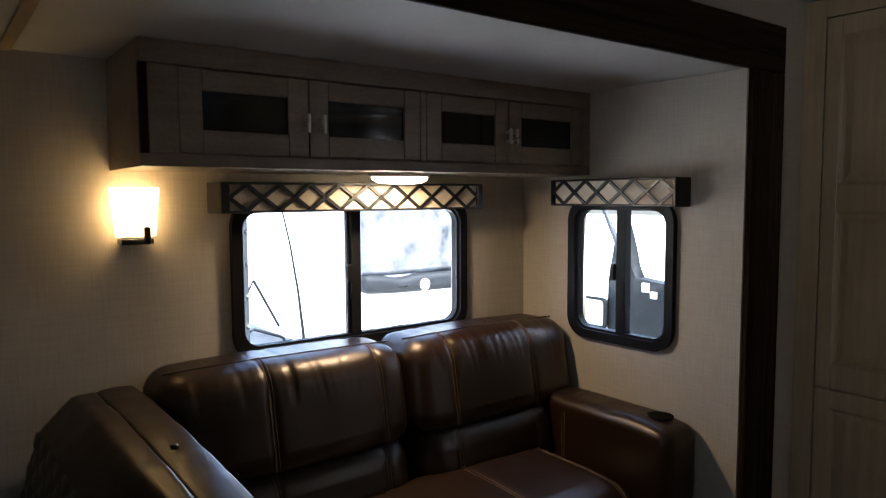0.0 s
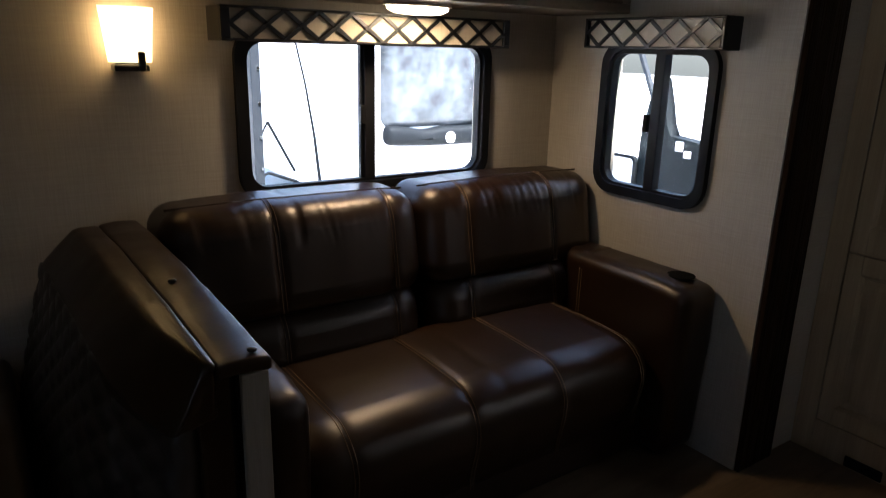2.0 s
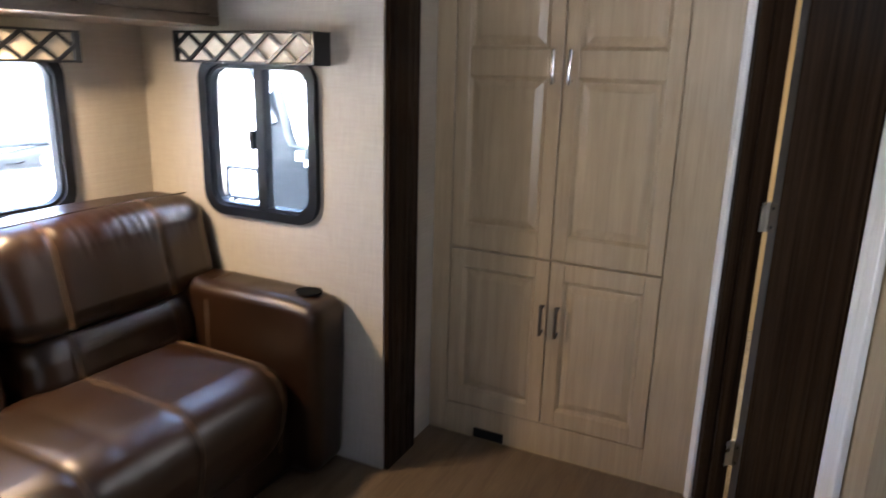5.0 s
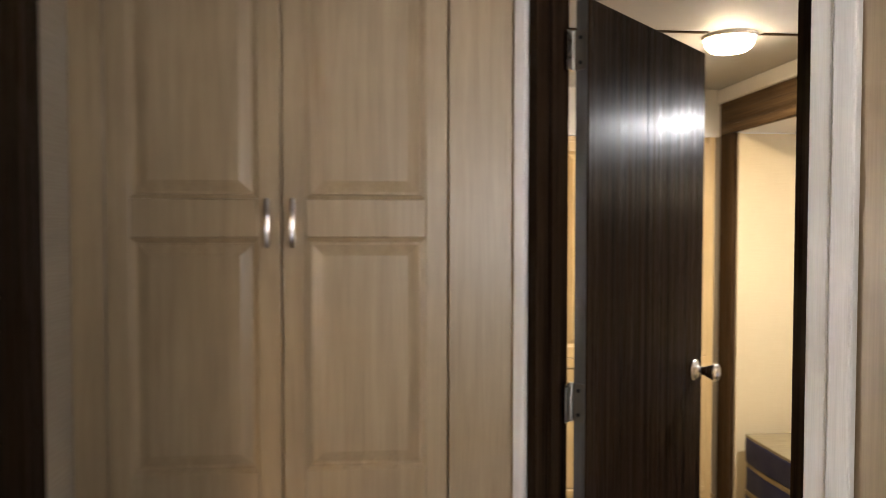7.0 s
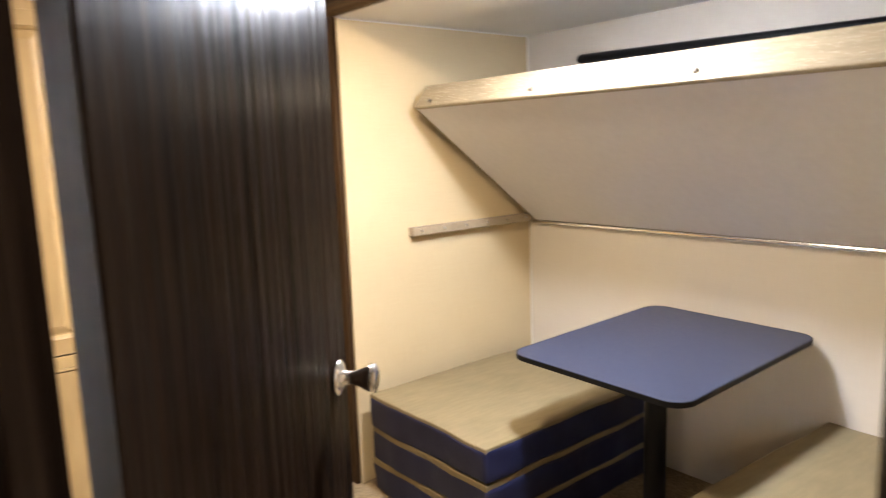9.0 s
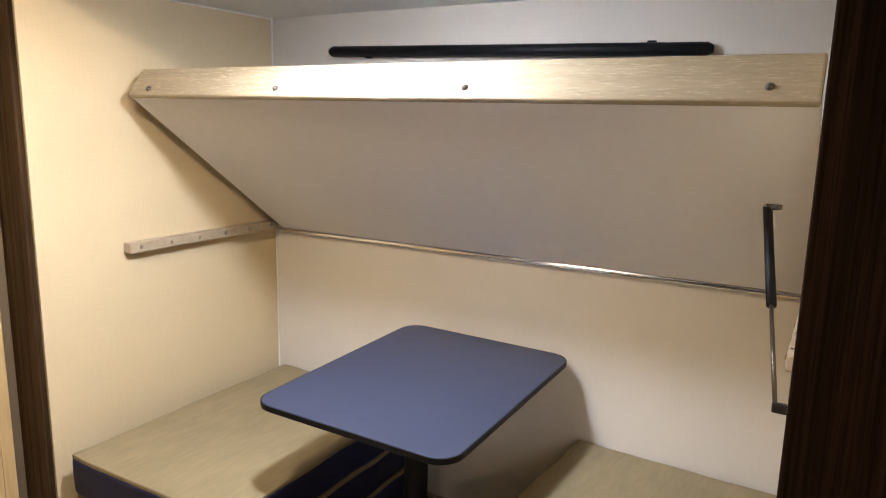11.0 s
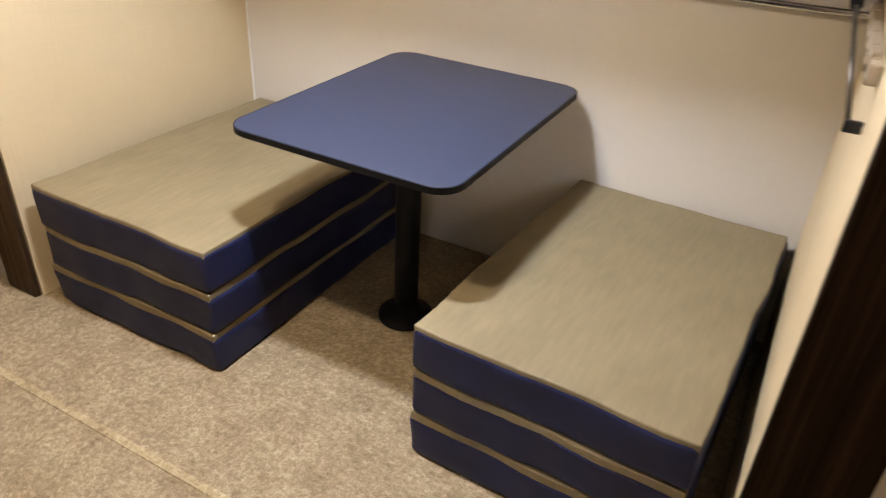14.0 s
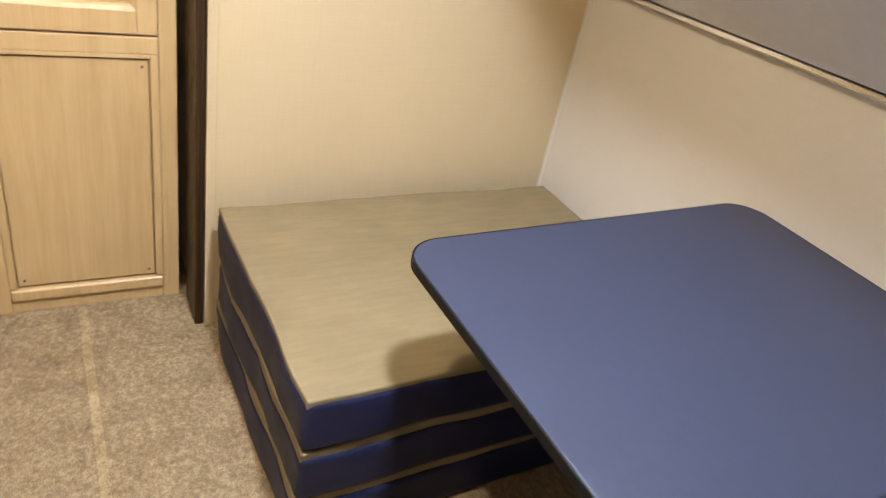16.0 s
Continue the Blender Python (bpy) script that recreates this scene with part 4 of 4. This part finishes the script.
def mattress_stack(m, w, d, label, lift=0.0):
    """A three-fold mattress folded into a stack; local x to the right, y to the back."""
    t = thing("folding_mattress", label, "mattress", m, "folded mattresses")
    h = 0.128
    for k in range(3):
        z = k * (h + 0.003)
        def soft(p, z=z):
            q = p.copy()
            q.z = max(z, q.z + rumple(p + Vector((k * 3, w, 0)), 0.003, 6) + lift * max(0.0, p.x / w) * (p.z - z) / h * (k + 1) / 3)
            q.x += rumple(p + Vector((0, 5, k * 2)), 0.008, 5)
            q.y += rumple(p + Vector((7, 0, k * 2)), 0.009, 5)
            return q
        layer = part("layer", pad(0, w, 0, d, z, z + h - (0.006 if k == 2 else 0.013), 0.016, 40, soft), NAVY, t, "navy vinyl mattress layer", True)
        inset = 0.004 if k == 2 else 0.007
        part("top_cover", pad(inset, w - inset, inset, d - 0.003, z + h - 0.034, z + h + (0 if k == 2 else 0.003), 0.005, 30, soft), KHAKI, layer, "khaki vinyl face", True)
    return t


mattress_stack(pose(1.258, -2.625, 0, 0, 0, 0.5), 0.684, 0.985, "three-fold navy and khaki mattress stacked against the nook wall", 0.015)
mattress_stack(pose(-0.035, -2.618, 0, 0, 0, -3.0), 0.645, 0.975, "three-fold navy and khaki mattress beside the table")

tb = thing("pedestal_table", "blue laminate pedestal table with rounded corners", "table", pose(0.964, -2.21, 0.004, -1.3, -0.8))
part("tabletop", prism(round_rect(0.642, 0.829, 0.065, 8), 0.011, pose(0, 0, 0.677), 0.0015), TABLE_TOP, tb)
part("edge_band", ring(round_rect(0.649, 0.836, 0.069, 8), round_rect(0.643, 0.830, 0.0655, 8), 0.016, pose(0, 0, 0.671)), BLACK, tb, "black edge banding")
part("underside", prism(round_rect(0.64, 0.827, 0.064, 8), 0.005, pose(0, 0, 0.671)), BLACK, tb)
post = part("post", rod([(0, 0.05, 0.012), (0, 0.05, 0.670)], 0.037, 24), BLACK, tb, "", True)
part("floor_flange", rod([(0, 0.05, 0.001), (0, 0.05, 0.010), (0, 0.05, 0.022), (0, 0.05, 0.05)], [0.088, 0.086, 0.05, 0.040], 28), BLACK, tb, "", True)

puck_light("ceiling_light", pose(1.20, -1.15, ROOM_TOP), 0.095, 0.095, 0.055, LENS_WHITE, "lit round dome light on the bunk room ceiling")
lamp("ceiling_lamp", "AREA", pose(1.20, -1.15, ROOM_TOP - 0.075), 0.81, (1.0, 0.80, 0.53), 0.09)
puck_light("ceiling_light", pose(0.95, -1.665, NOOK_TOP), 0.095, 0.06, 0.04, LENS_COOL, "lit oval dome light on the nook ceiling")
lamp("nook_lamp", "AREA", pose(0.95, -1.665, NOOK_TOP - 0.055), 0.60, (0.90, 0.95, 1.0), 0.07)

# ---- wardrobe in the bunk room ----
wd = thing("wardrobe", "honey-toned wood wardrobe with panelled doors and a drawer line", "wardrobe", pose(2.15, -0.30, 0, 0, 0, -90))
part("body", box(0, 1.28, 0.022, 0.58, 0.0, 1.86), OAK, wd)
for a, b in ((0.0, 0.04), (0.415, 0.455), (0.83, 0.87), (1.24, 1.28)):
    part("stile", box(a, b, 0.002, 0.0215, 0.0, 1.86, 0.002), OAK, wd)
for a, b in ((0.041, 0.414), (0.456, 0.829), (0.871, 1.239)):
    panel = part("access_panel", box(a + 0.020, b - 0.022, 0.009, 0.0213, 0.078, 0.685, 0.001), OAK, wd)
    for sx in (a + 0.034, b - 0.036):
        for sz in (0.094, 0.668):
            part("screw", box(sx - 0.003, sx + 0.003, 0.007, 0.0095, sz - 0.003, sz + 0.003, 0.001), BRONZE, panel)
    part("panel_sill", box(a, b, -0.004, 0.0215, 0.036, 0.072, 0.008, 3), OAK, wd)
    for c, e in ((a, a + 0.017), (b - 0.019, b)):
        part("panel_frame", box(c, e, 0.002, 0.0215, 0.0725, 0.6995, 0.002), OAK, wd)
    part("panel_head", box(a + 0.0172, b - 0.0192, 0.002, 0.0215, 0.689, 0.6995, 0.002), OAK, wd)
    raised_door(wd, a, b, 0.745, 1.83, [(0.80, 1.78)], OAK, stile=0.045)
    part("rail", box(a, b, 0.002, 0.0215, 0.70, 0.74, 0.002), OAK, wd)
    part("toe_rail", box(a, b, 0.006, 0.0215, 0.0, 0.0355, 0.002), OAK, wd)
structure("wall_wardrobe_top", box(2.15, 2.75, -1.6, 0.2, 1.861, ROOM_TOP), WHITE_CROWN, "white bulkhead over the wardrobe")
structure("trim_floor_seam", box(-0.3, 2.14, -1.340, -1.318, 0.0002, 0.0035, 0.0016), SEAM, "narrow ridge at the carpet seam", "trim")

# ---- outside the windows ----
aw = thing("awning_frame", "grey metal awning frame standing outside the sofa window", "awning frame", pose(-0.88, 2.9, -0.75))
part("post", box(-0.045, 0.0, -0.03, 0.04, 0.0, 3.2, 0.006), RV_GREY, aw)
for z in (1.55, 1.70, 1.86, 2.02):
    part("bolt", rod([(-0.01, -0.036, z), (-0.01, -0.029, z)], 0.008, 8), CHROME, aw)
part("brace", rod([(0.034, 0, 1.77), (0.165, 0, 1.522)], 0.007, 8), RV_DARK, aw)
part("brace", rod([(0.034, 0, 1.77), (-0.006, 0, 1.693)], 0.005, 8), RV_DARK, aw)
part("cable", rod([(0.16, 0, 2.25), (0.191, 0, 2.137), (0.234, 0, 1.943), (0.274, 0, 1.694), (0.299, 0, 1.462), (0.305, 0, 0.0)], [0.003, 0.004, 0.005, 0.007, 0.009, 0.009], 8), RV_DARK, aw)
part("step_rail", rod([(0.0, 0, 1.38), (0.0, 0, 1.49), (0.012, 0, 1.516), (0.03, 0, 1.522), (0.17, 0, 1.470), (0.19, 0, 1.455), (0.19, 0, 1.38)], 0.008, 8), RV_DARK, aw)
part("step_tread", box(0.0, 0.20, -0.02, 0.10, 1.36, 1.40, 0.008), RV_GREY, aw)

mh = thing("motorhome", "white motorhome with dark windscreen parked across the lot", "motorhome", pose(2.4, 6.0, -0.75))
part("body", pad(-1.1, 1.5, 0.05, 5.0, 0.35, 3.2, 0.35, 10), RV_WHITE, mh, "", True)
part("windscreen", pad(-0.86, 1.3, -0.02, 0.6, 1.29, 2.75, 0.14, 10), CLOUDY, mh, "windscreen glass with painted cloud reflections", True)
part("grille_band", pad(-0.82, 1.1, -0.06, 0.3, 1.10, 1.31, 0.08, 24, lambda p: p + Vector((0, 0, 0.05 * max(0.0, -p.x) ** 2 - 0.035 * math.exp(-((p.x + 0.35) / 0.16) ** 2) * (p.z > 1.2)))), RV_DARK, mh, "dark grille band", True)
part("badge", rod([(-0.036, -0.075, 1.19), (-0.036, -0.058, 1.19)], 0.062, 20), RV_WHITE, mh)
for x in (-0.85, 1.25):
    part("wheel", rod([(x - 0.11, 1.2, 0.36), (x + 0.11, 1.2, 0.36)], 0.36, 24), TYRE, mh)

pt = thing("parked_trailer", "grey-nosed travel trailer parked beside the slide-out", "travel trailer", pose(1.62, 0, -0.75))
part("nose_cap", prism([(1.6, 0.45), (2.72, 0.45), (2.70, 1.6), (2.64, 1.92), (2.58, 1.985), (2.535, 1.84), (2.50, 1.70), (2.465, 1.635), (2.20, 1.61), (1.6, 1.60)], 0.10, pose(0, 0, 0, 90, 0, 90), 0.004), NOSE_GREY, pt, "dark grey moulded nose")
part("body", pad(0.15, 6.0, 1.10, 2.40, 0.5, 3.0, 0.25, 10), RV_WHITE, pt, "", True)
for x in (2.4, 3.2):
    part("wheel", rod([(x, 2.2, 0.33), (x, 2.42, 0.33)], 0.33, 24), TYRE, pt)
part("marker", box(-0.012, 0.02, 2.357, 2.412, 1.548, 1.608, 0.004), RV_WHITE, pt)
part("marker", box(-0.012, 0.02, 2.296, 2.346, 1.512, 1.556, 0.004), RV_WHITE, pt)
part("grab_strut", rod([(-0.02, 2.85, 2.34), (-0.02, 2.56, 1.77)], 0.02, 10), RV_GREY, pt, "grey slanting strut")
tm = thing("towing_mirror", "black-rimmed towing mirror outside the small window", "mirror", pose(1.60, 2.832, -0.75))
part("rim", ring(round_rect(0.30, 0.22, 0.04), round_rect(0.265, 0.185, 0.03), 0.03, pose(0, 0, 1.367, 90, 0, -90)), RV_DARK, tm)
part("mirror_glass", box(0.004, 0.010, -0.14, 0.14, 1.265, 1.47), RV_WHITE, tm)
part("stand", rod([(0.01, 0.10, 0.0), (0.01, 0.10, 1.27)], 0.012, 10), RV_DARK, tm)
